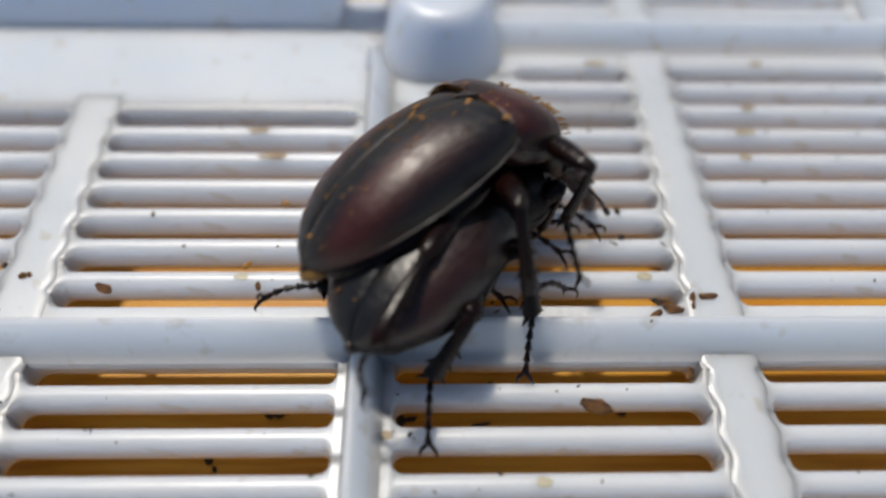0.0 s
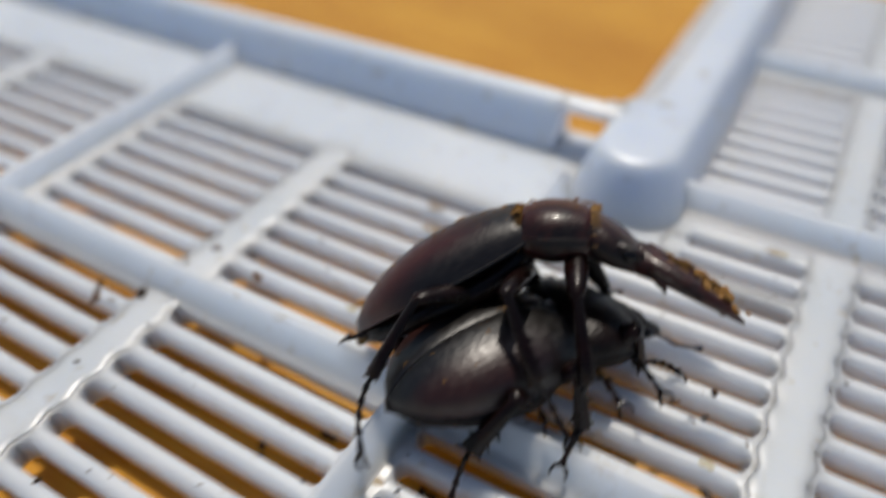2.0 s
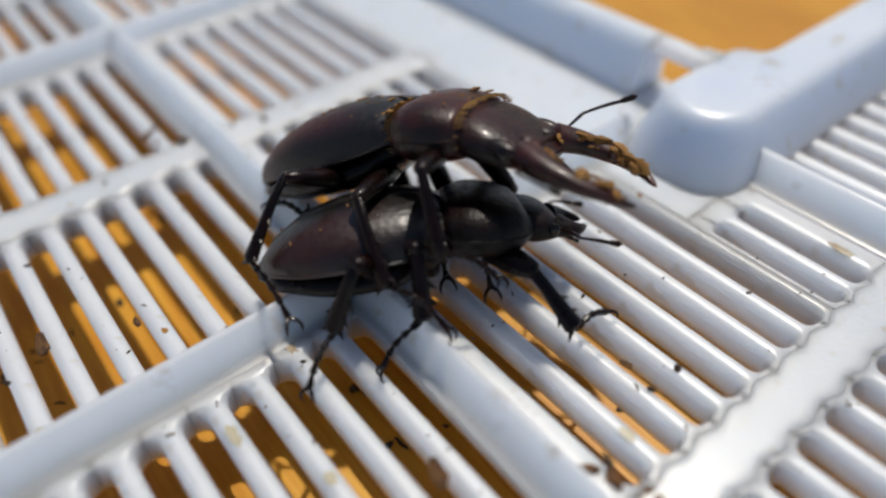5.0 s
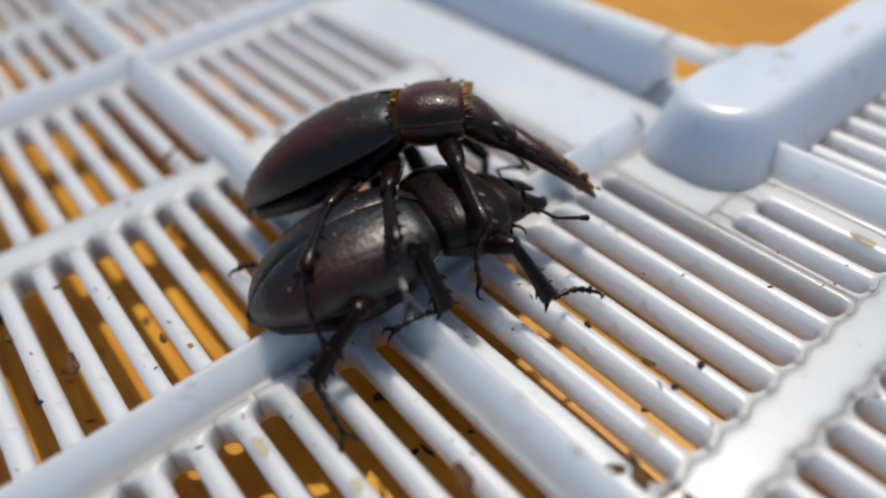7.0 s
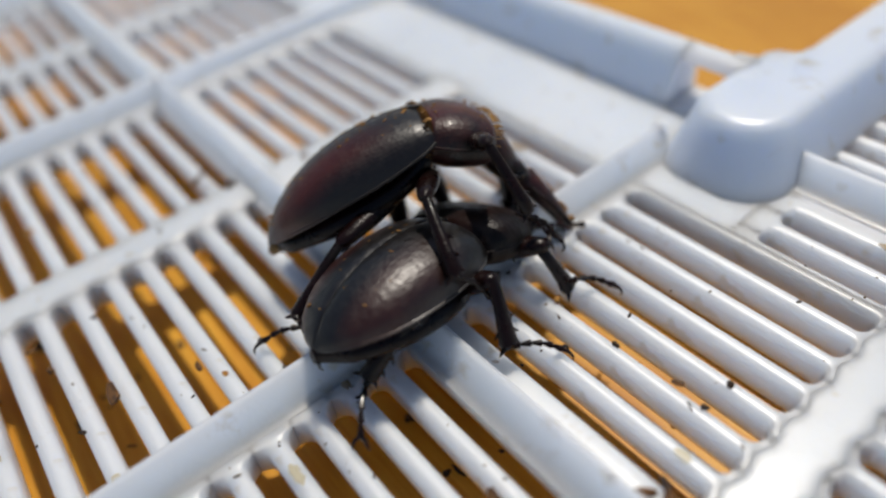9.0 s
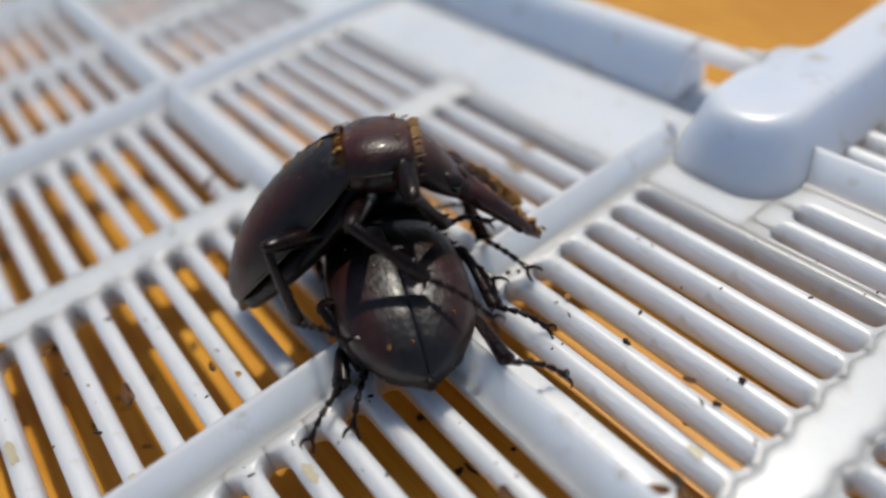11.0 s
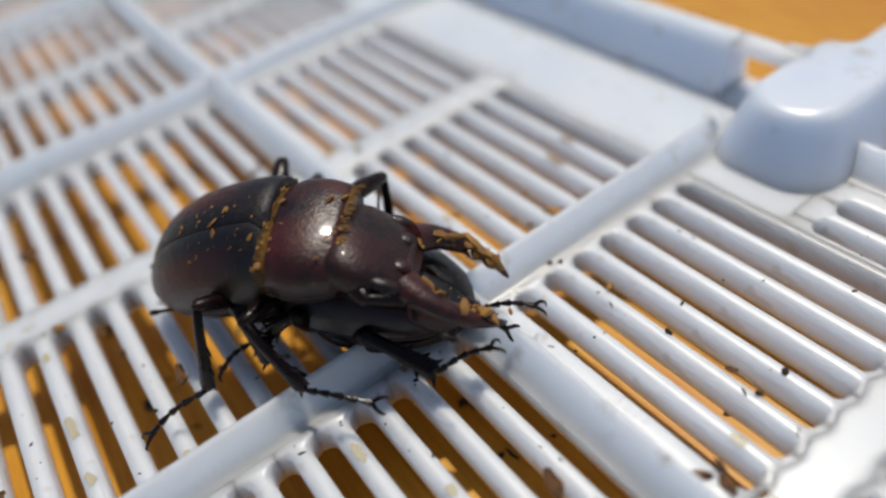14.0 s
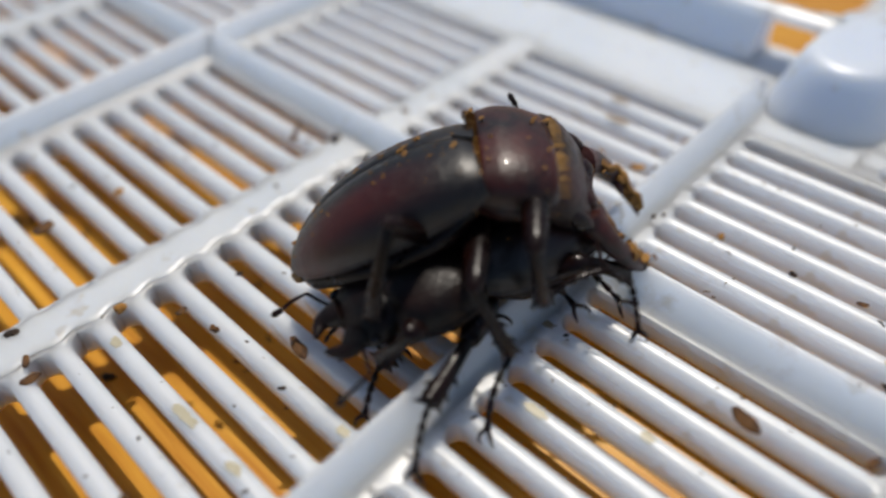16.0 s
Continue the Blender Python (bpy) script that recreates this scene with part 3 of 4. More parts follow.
K = 1.17
FX = [v * K * 0.94 for v in (0.0, -0.12, -0.4, -0.8, -1.2, -1.6, -1.92, -2.08, -2.15)]
FW = [v * K * 0.97 for v in (0.64, 0.72, 0.78, 0.80, 0.77, 0.66, 0.46, 0.24, 0.05)]
FT = [v * K for v in (-0.03, 0.04, 0.10, 0.11, 0.06, -0.06, -0.24, -0.40, -0.49)]
FM = [v * K for v in (-0.34, -0.36, -0.40, -0.42, -0.43, -0.45, -0.47, -0.50, -0.51)]
female, female_pro, female_head, female_legs, _ = beetle(
    "female_beetle", "smaller black-brown female beetle standing under the larger one", 0.86, FX, FW, FT, FM,
    [v * K * 0.97 for v in (0.02, 0.09, 0.30, 0.60, 0.85, 0.97)], [v * K * 0.97 for v in (0.58, 0.70, 0.77, 0.76, 0.66, 0.52)], [v * K for v in (-0.10, -0.02, 0.05, 0.03, -0.05, -0.16)], [v * K for v in (-0.50, -0.55, -0.60, -0.60, -0.55, -0.46)],
    0.90 * K, [v * K for v in (-0.1, 0.02, 0.14, 0.27, 0.40, 0.48)], [v * K for v in (0.40, 0.44, 0.45, 0.42, 0.35, 0.24)], [v * K for v in (-0.06, -0.01, -0.01, -0.05, -0.14, -0.22)], [v * K for v in (-0.36, -0.40, -0.42, -0.40, -0.36, -0.30)],
    [(0.44, 0.22, -0.26), (0.70, 0.28, -0.27), (0.88, 0.12, -0.26)], (FEMALE, FEMALE_PRO, LEG), 1.2,
    dict(f=(0.8, 0.85, 0.75), m=(0.82, 0.9, 0.8), h=(0.88, 0.95, 0.85)), 7)
tagged(part("caked_dust", grains(bmesh.new(), rnd, on_shell(rnd, 26, FX, FW, FT, FM, 1.1, 0.2), 0.015, 0.4), DUST, female), "small ochre flecks on the wing cases", kind="stuff")

def pose_cm(x, y, z, rx=0, ry=0, rz=0):
    return pose(x * CM, y * CM, z * CM, rx, ry, rz)



# ---- crumbs, flakes and stains: place (cm), length, tone (1 ochre, 2 brown, 3 dark) ----
ON_SLATS = [
    (2.75, -1.05, 0.41, 2), (-1.76, -3.75, 0.41, 2), (-5.6, -0.72, 0.25, 2), (-5.42, -0.96, 0.32, 2), (-4.82, -0.53, 0.32, 3), (3.96, -0.63, 0.21, 2),
    (-6.4, -4.89, 0.41, 2), (-3.85, -6.21, 0.27, 2), (-4.16, -6.14, 0.27, 2), (-4.73, -6.07, 0.24, 3), (-3.42, -4.39, 0.17, 2), (-3.75, -3.38, 0.06, 3),
    (-0.6, 2.1, 0.3, 1), (-0.4, 2.3, 0.12, 3), (0.2, 1.26, 0.11, 3), (0.28, 1.39, 0.1, 3), (-4.69, 0.29, 0.23, 3), (-4.87, 1, 0.14, 3),
    (-7.17, -2.73, 0.14, 2), (-7.43, -2.84, 0.16, 3), (-5.15, -0.88, 0.17, 2), (-6.36, -3.71, 0.28, 1), (-4.57, -1.97, 0.12, 3), (-4.3, -2.01, 0.09, 3),
    (-2.14, -5.74, 0.08, 3), (-1.69, -4.76, 0.07, 3), (-2.84, -4.27, 0.19, 2), (2.19, 1.46, 0.13, 3), (3.06, 1.53, 0.19, 2), (1.63, -0.82, 0.07, 3),
    (3.68, 0.18, 0.28, 2), (3.77, 0.4, 0.24, 3), (3.94, 0.3, 0.3, 2), (4.24, 0.41, 0.29, 2), (3.34, 1.37, 0.14, 3), (3.48, 1.93, 0.13, 3),
    (4.03, 1.36, 0.12, 3), (-0.91, 1.51, 0.13, 2), (-0.63, 1.61, 0.1, 3), (-0.69, 2.01, 0.12, 3), (-4.78, 0.88, 0.14, 3), (1.59, 0.41, 0.06, 3),
    (2.07, 2.65, 0.06, 3), (1.15, 1.47, 0.17, 1), (-1.58, -6.21, 0.16, 2), (-4.06, -4.88, 0.21, 1), (-4.79, -0.08, 0.12, 3), (-1.37, -2.68, 0.2, 2),
    (-1.01, -2.46, 0.13, 1), (-1.46, -4.24, 0.14, 3), (-1.61, -2.5, 0.11, 3), (-4.23, -0.94, 0.09, 3), (4.43, 0.48, 0.32, 2), (4.74, 0.09, 0.23, 3),
    (-3.46, 0.62, 0.28, 2), (-1.47, 0.66, 0.16, 2), (-1.65, 1, 0.16, 1), (-4.52, 0.01, 0.21, 2), (-4.52, 0.82, 0.18, 2), (-2.58, 1.33, 0.06, 3),
    (4.02, 0.13, 0.06, 3), (3.47, 1.48, 0.12, 3), (-3.12, 1.87, 0.09, 3), (-3.65, 2.08, 0.09, 1), (-4.68, 2.73, 0.08, 1), (-1.28, 2.08, 0.15, 1),
    (-1.53, 2.99, 0.18, 1), (-0.21, 3.48, 0.08, 1), (3.4, -0.4, 0.05, 3), (-0.39, 3.19, 0.11, 1), (-3.1, -1.29, 0.09, 3),
]
ON_RIB = [
    (1.6, 0.01, 0.1, 2), (3.47, -0.13, 0.06, 3),
]
ON_TABLE = [
    (1.48, -0.72, 0.28, 3), (-1.67, -3.36, 0.14, 3), (-2.07, -3.97, 0.17, 3), (-3.01, -3.99, 0.16, 2), (-3.27, -4, 0.13, 2), (-4.42, -5.4, 0.23, 3),
    (-3.27, -3.44, 0.17, 3), (2.91, -0.88, 0.11, 2), (0.58, 1.92, 0.21, 3), (0.97, 1.88, 0.12, 3), (2.94, 1.84, 0.18, 3), (0.4, -0.68, 0.27, 3),
    (-2.95, -4.39, 0.37, 3), (-5.17, -4.49, 0.28, 3), (-4.35, -4.38, 0.24, 3), (1.65, -0.11, 0.11, 3), (-8.86, -4.93, 0.39, 3), (-10.89, -3.44, 0.34, 3),
    (-10.34, -2.35, 0.34, 3), (-8.95, -1.57, 0.29, 3), (-7.6, -4.19, 0.27, 3), (-8.7, -4.65, 0.31, 3), (0.52, -0.62, 0.2, 3), (1.39, -0.84, 0.15, 3),
    (-4.3, -2.89, 0.22, 2), (-6.37, -3.64, 0.29, 3), (-4.93, -1.3, 0.25, 3), (-6.32, -2.94, 0.27, 3), (-3.39, -2.65, 0.23, 3), (-1.31, -0.53, 0.34, 3),
    (-2.11, -1.18, 0.17, 3), (3.44, -0.53, 0.28, 2), (-2.02, -1.31, 0.11, 3),
]
STAINS = [(0.98, -2.52, 0), (-1.94, -5.21, 0), (-3.6, -5.16, 0), (-1.04, -5.24, 0), (2.06, -1.89, 0), (0.87, -2.37, 0), (-2.07, -5.12, 0), (-0.48, -4.22, 0), (3.67, 0.79, 0), (4.54, -1.99, 0), (-1.62, 3.15, 0), (5.8, 3.42, 0), (5.64, 2.82, 0), (-1.72, 1, 0), (3.67, 5.03, 0)]
SMEARS = [(6.42, 4.97, 1), (3.62, 4.98, 1), (5.97, 3.87, 1), (5.78, 3.36, 1), (5.64, 2.82, 1), (-1.62, 3.15, 1), (-1.86, 3.63, 1), (0.2, -1.37, 1), (-0.13, -2.28, 1), (4.65, -2.05, 1), (-1.53, 2.99, 1), (-1.58, 2.97, 1), (-4.52, -4.28, 1)]
DARK = material("dark_frass", shell_nodes((0.012, 0.007, 0.004), (0.06, 0.03, 0.012), 0.7, 900))
STAIN = material("dried_stain", shell_nodes((0.46, 0.41, 0.27), (0.60, 0.56, 0.42), 0.35, 700))
SMEAR = material("brown_smear", shell_nodes((0.30, 0.22, 0.13), (0.46, 0.38, 0.26), 0.45, 700))
TONES = {1: CRUMB, 2: SOIL, 3: DARK}


def scrap(rnd, mat, kind):
    """One unit-long crumb: a clump of grains, a curled flake or a splinter."""
    bm = bmesh.new()
    if kind == "flake":
        n = 9
        edge = [rnd.uniform(0.34, 0.55) for _ in range(n)]
        rings = []
        for f, z in ((0.9, 0.0), (1.0, 0.05), (0.94, 0.12), (0.5, 0.16)):
            rings.append([(f * r * math.cos(2 * math.pi * i / n), 0.62 * f * r * math.sin(2 * math.pi * i / n), z + 0.5 * (r * math.cos(2 * math.pi * i / n)) ** 2 * f + rnd.uniform(-0.03, 0.03)) for i, r in enumerate(edge)])
        loft(bm, rings)
    elif kind == "splinter":
        tube(bm, [(-0.5, 0, 0.06), (-0.3, 0.04, 0.10), (0.05, -0.03, 0.10), (0.35, 0.05, 0.11), (0.5, 0.03, 0.08)], [0.02, 0.10, 0.13, 0.10, 0.02], 7, 0.7)
    else:
        for _ in range(5):
            r = rnd.uniform(0.16, 0.30)
            p = Vector((rnd.uniform(-0.28, 0.28), rnd.uniform(-0.2, 0.2), r * 0.7))
            g = bmesh.ops.create_icosphere(bm, subdivisions=2, radius=r, matrix=Matrix.Translation(p))
            for v in g["verts"]:
                v.co = p + (v.co - p) * rnd.uniform(0.75, 1.2)
    return mesh_of(kind, bm, mat, 50)


rnd = random.Random(5)
SCRAPS = {tone: [(kind, scrap(rnd, mat, kind)) for kind in ("clump", "flake", "splinter", "clump", "flake")] for tone, mat in TONES.items()}
WORDS = {1: "small ochre", 2: "rusty brown", 3: "dark brown"}
SHAPES = {"clump": "crumb of frass", "flake": "curled flake of chaff", "splinter": "splinter of bark"}


def strew(rows, z, where):
    for x, y, size, tone in rows:
        kind, me = rnd.choice(SCRAPS[tone][1::3] if size > 0.22 and tone < 3 else SCRAPS[tone])
        ob = tagged(new("crumb" if kind == "clump" else kind, me), WORDS[tone] + " " + SHAPES[kind] + " on the " + where, "crumb", group="crumbs on the lid")
        ob.matrix_world = pose_cm(x, y, z, rnd.uniform(-6, 6), rnd.uniform(-6, 6), rnd.uniform(0, 360)) @ Matrix.Diagonal((size, size * rnd.uniform(0.7, 1.1), size * rnd.uniform(0.7, 1.1), 1))


strew(ON_SLATS, -0.012, "plastic lid")
strew(ON_RIB, 0.43, "rib of the lid")
strew(ON_TABLE, TABLE - 0.005, "wooden table")

# faint dried drops on the plastic, and fine dust too small to count
for x, y, brown in STAINS + SMEARS:
    k = round(y / P - 0.5) + 0.5
    n, bm = 16, bmesh.new()
    r = [rnd.uniform(0.6, 1.0) for _ in range(n)]
    w, h = rnd.uniform(0.10, 0.24), 0.075
    loft(bm, [[(f * w * q * math.cos(2 * math.pi * i / n), f * h * q * math.sin(2 * math.pi * i / n), z - 0.07 * abs(f * h * q * math.sin(2 * math.pi * i / n) / 0.14) ** 3.2) for i, q in enumerate(r)] for f, z in ((1, -0.004), (0.97, 0.003), (0.5, 0.004))])
    ob = part("stain", bm, SMEAR if brown else STAIN, lid, "brownish dried smear on the plastic" if brown else "yellowish dried drop on the plastic")
    ob.location = cm((x, k * P, -0.001))
bm = bmesh.new()
places = []
for _ in range(420):
    x, k = rnd.uniform(-9, 8.5), rnd.randint(-13, 8) + 0.5
    if abs(k) > 1:
        places.append(((x, k * P + rnd.uniform(-0.1, 0.1), -0.004), (0, 0, 1)))
grains(bm, rnd, places, 0.013, 0.7)
tagged(part("dust", bm, DARK), "fine dark dust and frass grains scattered over the lid", "dust", kind="stuff")


# ---- how the beetles move: seconds, place (cm), roll, pitch and yaw, bend of pronotum and of head ----
MALE_ROWS = [
    (0, 1.26, 2.03, 2.13, -22.8, -6.6, 39.3, 31.2, 36, 13.2, -0.4),
    (0.5, 0.45, 1.69, 2.31, -29.1, -20.8, 40.9, 35.8, 31.4, 24.3, 12.9),
    (1, 0.22, 1.78, 2.35, -38.8, -21.3, 44.7, 36.8, 30.5, 27.5, 12.1),
    (1.5, 0.27, 1.75, 2.03, -34.2, -23.4, 50.1, 29, 27.5, 19, 4.6),
    (2, 0.38, 2.11, 1.95, -40.8, -22.5, 42.3, 24.7, 26.6, -2.9, -10.7),
    (2.5, -0.13, 1.94, 1.79, -29.6, -24.8, 44.7, 19.2, 20.4, 7.1, -5.7),
    (3, -0.77, 1.62, 1.91, -29.4, -25.7, 43.2, 14.2, 21, 3, -10.5),
    (3.5, -0.53, 1.38, 2.2, -25.5, -27.5, 35, 15.7, 20, 2.6, -7.7),
    (4, -0.52, 1.41, 2.17, -24.1, -22.7, 28.3, 8.8, 17.1, 3.4, -6.2),
    (4.5, -0.57, 1.39, 1.99, -23.7, -24.5, 29.1, 9.3, 17, 3.1, -5.7),
    (7, -1.48, 1.41, 1.87, -20.6, -19.5, 55.7, 17, 35.2, -7.2, 7.2),
    (7.5, -1.34, 1.21, 2.05, -19.3, -21.2, 55.7, 21.1, 38, -7.2, 6.5),
    (8, -1.3, 1.18, 2.09, -21.2, -19.5, 68.5, 28, 43.6, -9.8, 2.5),
    (8.5, -1.41, 1.45, 2, -22.5, -15.1, 69, 31.1, 39.9, 9.7, 7.9),
    (11, -1.5, 0.05, 2.3, -22.8, -33.5, 68.3, 37.7, 38, 6.4, 8.9),
    (11.5, -1.45, -0.87, 2.16, -15.3, -37.1, 73.3, 36.9, 33.5, -1.1, -5.3),
    (12, -1.11, -1.86, 2.08, 24.2, -47.6, 39, 49.5, 17.8, -8.8, -3.6),
    (12.5, -1.21, -2.13, 1.94, 40.6, -46.8, 21, 47.9, 18, -12.5, 9.1),
    (13, -1.3, -2.11, 1.9, 36.2, -43.2, 10.9, 28, 7, -29.3, 12.1),
    (13.5, -1.25, -2.16, 1.89, 35.8, -31.9, 26.2, 15.3, -0.1, -30.5, -1.7),
    (14, -1.24, -1.94, 2.02, 25.2, -18.6, 39, 20.1, 24.3, -29.3, 6.5),
    (14.5, -1.72, -1.7, 2.02, 14.5, -20.9, 39.9, 20, 30.4, -21.9, 8.1),
    (15, -1.88, -1.18, 2.19, -3.5, -23.2, 56.2, 34, 33.1, -3.2, 17.1),
    (15.5, -1.81, -1.02, 1.93, -22.7, -27.2, 52.2, 29, 23.6, 18.9, -1.4),
    (16, -1.05, -1.36, 2.3, -12.8, -23.8, 49.5, 29.8, 36, 20.6, -6.1),
]
FEMALE_ROWS = [
    (0, 1.22, 1.33, 1.32, -10.3, 5.9, 54, 10, 14, 0, 0),
    (0.5, 0.95, 1.28, 1.33, -11.1, 5.5, 58.8, 9, 13, 0, 0),
    (1, 0.98, 1.21, 1.23, -11.4, 6.1, 53.8, 9, 13, 0, 0),
    (1.5, 1.05, 1.4, 1.18, -10.4, 10.5, 68.8, 9, 12.5, 0.1, 0.1),
    (2, 1.27, 1.34, 1.16, -11.8, 6, 57.5, 9, 12, 0, 0),
    (2.5, 0.74, 1.31, 1.11, -17.2, -1.5, 57.9, 9.5, 8.2, 0.1, 0.2),
    (3, 0.34, 1.06, 1.3, -22.9, -2.6, 57.6, 3.7, 4.3, 0.1, 0.7),
    (3.5, 0.15, 0.97, 1.25, -21.9, -5.2, 53.5, 8.3, 7.7, 0.1, -0.8),
    (4, 0.26, 1.02, 1.27, -21.5, -1.4, 55.7, 5.6, 7, -0, -0.3),
    (4.5, 0.26, 1.02, 1.14, -23.5, -3, 56.5, 5.4, 7.9, -0, -0.1),
    (7, -0.01, 0.54, 1.32, -7.3, -3.2, 78, 6.4, 12.8, 0.3, -0.3),
    (7.5, -0.12, 0.67, 1.25, -3.7, -2.1, 82.4, 10.1, 16.8, 0.4, -0.6),
    (8, -0.28, 0.72, 1.06, -18.5, 6.1, 93.5, 9.2, 11.8, 0.1, 0.2),
    (8.5, -0.23, 0.78, 1.07, -18.7, 8.2, 93.7, 9.6, 11, 0.1, 0.2),
    (11, -0.95, 0.05, 1.08, 4.6, 2.4, 158.7, 5, 8, 0, 0),
    (11.5, -1.04, -0.34, 1.03, 6.4, 1.1, 169.1, 5, 8, 0, 0),
    (12, -1.2, -0.52, 1.06, 8.4, 1.2, 175.1, 5, 8, 0, 0),
    (12.5, -1.23, -0.66, 1.02, 4.2, 10.9, 173.7, 5, 8, 0, 0),
    (13, -1.31, -1.03, 1, 3.2, 6.1, 191.2, 5, 8, 0, 0),
    (13.5, -1.54, -1.41, 1.04, 1.2, 7.8, 215.2, 6, 9, 0, 0),
    (14, -1.45, -1.63, 1.09, 5.7, -2.9, 219, 4, 8, 0, 0),
    (14.5, -1.64, -1.71, 1.11, 4, 7.2, 208.4, 10.5, 10, -0.3, -0.2),
    (15, -1.37, -1.78, 1.13, 16.9, -4.4, 240.5, 9.1, 10.6, -0, 0),
    (15.5, -0.84, -2, 1.41, 9.5, 0.4, 256.1, 7.6, 9.9, 0.1, 0.1),
    (16, -0.84, -1.97, 1.29, 5.4, -1, 257.4, 5.4, 9.2, -0.1, 0.4),
]
# where ankles and claws hold on: seconds, ankle, claw (cm)
MALE_FEET = {}
MALE_FEET["hr"] = [
    (0, 0.18, -1.10, 1.52, 0.05, -1.15, 0.50), (0.5, -0.21, -0.89, 0.90, 0.05, -1.39, 0.50), (1, -0.35, -0.88, 0.90, 0.00, -1.45, 0.50),
    (1.5, 0.01, -1.11, 0.70, 0.01, -1.79, 0.50), (2, -0.24, -0.67, 0.90, 0.23, -1.63, 0.50), (2.5, -0.76, -0.98, 0.70, -0.53, -1.57, 0.05),
    (3, -1.45, -1.36, 0.70, -1.02, -1.83, 0.05), (3.5, -1.20, -1.24, 0.70, -0.48, -1.22, 0.35), (4, -1.17, -1.20, 0.70, -0.41, -1.19, 0.40),
    (4.5, -0.76, -1.24, 0.70, -0.12, -1.23, 0.50), (7, 0.58, -1.62, 1.38, 0.72, -1.34, 0.68), (7.5, -0.42, -1.80, 0.60, 0.43, -1.68, 0.50),
    (8, -0.44, -1.60, 0.60, 0.32, -1.63, 0.20), (8.5, -0.57, -1.62, 0.60, 0.60, -1.79, 0.73), (11, -0.48, -1.59, 0.70, 0.24, -1.39, 0.86),
    (11.5, -0.39, -2.21, 0.50, 0.14, -1.85, 0.50), (12, 0.34, -2.64, 0.45, 0.68, -1.98, 0.30), (12.5, -0.85, -2.91, 0.40, -0.66, -3.68, 0.05),
    (13, -0.43, -3.15, 0.40, -0.71, -4.21, 0.05), (13.5, -1.07, -3.29, 0.35, -0.87, -4.24, 0.05), (14, -0.92, -3.53, 0.35, -1.02, -4.28, 0.05),
    (14.5, -1.03, -3.43, 0.40, -0.97, -4.26, 0.05), (15, -0.45, -3.02, 1.09, -0.50, -3.12, 1.02), (15.5, -0.71, -3.55, 1.42, -0.73, -3.40, 0.49),
    (16, -0.75, -3.33, 1.03, -0.74, -3.16, 0.10),
]
MALE_FEET["mr"] = [
    (0, 1.92, -0.15, 1.08, 2.45, 0.26, 0.10), (0.5, 1.97, 0.23, 0.50, 2.33, 0.52, 0.10), (1, 1.20, -0.06, 1.50, 1.54, -0.17, 0.69),
    (1.5, 1.77, -0.51, 1.20, 1.92, 0.02, 0.50), (2, 1.68, -0.03, 1.30, 1.89, -0.04, 0.56), (2.5, 1.52, -0.08, 0.92, 2.02, -0.10, 0.50),
    (3, 1.27, -0.38, 1.27, 1.45, -0.18, 0.50), (3.5, 1.01, -0.38, 1.13, 1.55, -0.07, 0.50), (4, 0.90, -0.29, 1.03, 1.44, 0.10, 0.50),
    (4.5, 0.99, -0.30, 0.90, 1.56, 0.06, 0.50), (7, 1.01, -0.42, 1.55, 1.11, -0.42, 1.44), (7.5, 1.28, -0.53, 1.41, 1.23, -0.13, 0.50),
    (8, 1.05, -0.14, 1.19, 1.13, 0.23, 0.50), (8.5, 0.92, 0.04, 1.27, 1.06, 0.41, 0.60), (11, 0.67, -0.27, 1.34, 1.21, 0.01, 1.00),
    (11.5, 0.34, -1.61, 0.90, 0.74, -1.63, 0.30), (12, 0.98, -1.44, 0.80, 1.25, -1.07, 0.60), (12.5, 1.00, -1.27, 0.80, 1.35, -0.65, 0.50),
    (13, 0.75, -1.93, 0.40, 1.28, -1.98, 0.05), (13.5, 0.17, -1.78, 0.54, 0.93, -1.86, 0.05), (14, 0.10, -2.60, 0.50, 0.64, -2.14, 0.40),
    (14.5, -0.02, -2.45, 0.60, 0.69, -2.08, 0.40), (15, -0.05, -2.47, 0.84, 0.39, -2.36, 0.50), (15.5, 0.57, -3.07, 1.28, 0.55, -2.85, 0.10),
    (16, 0.47, -2.37, 0.50, 0.62, -2.78, 0.10),
]
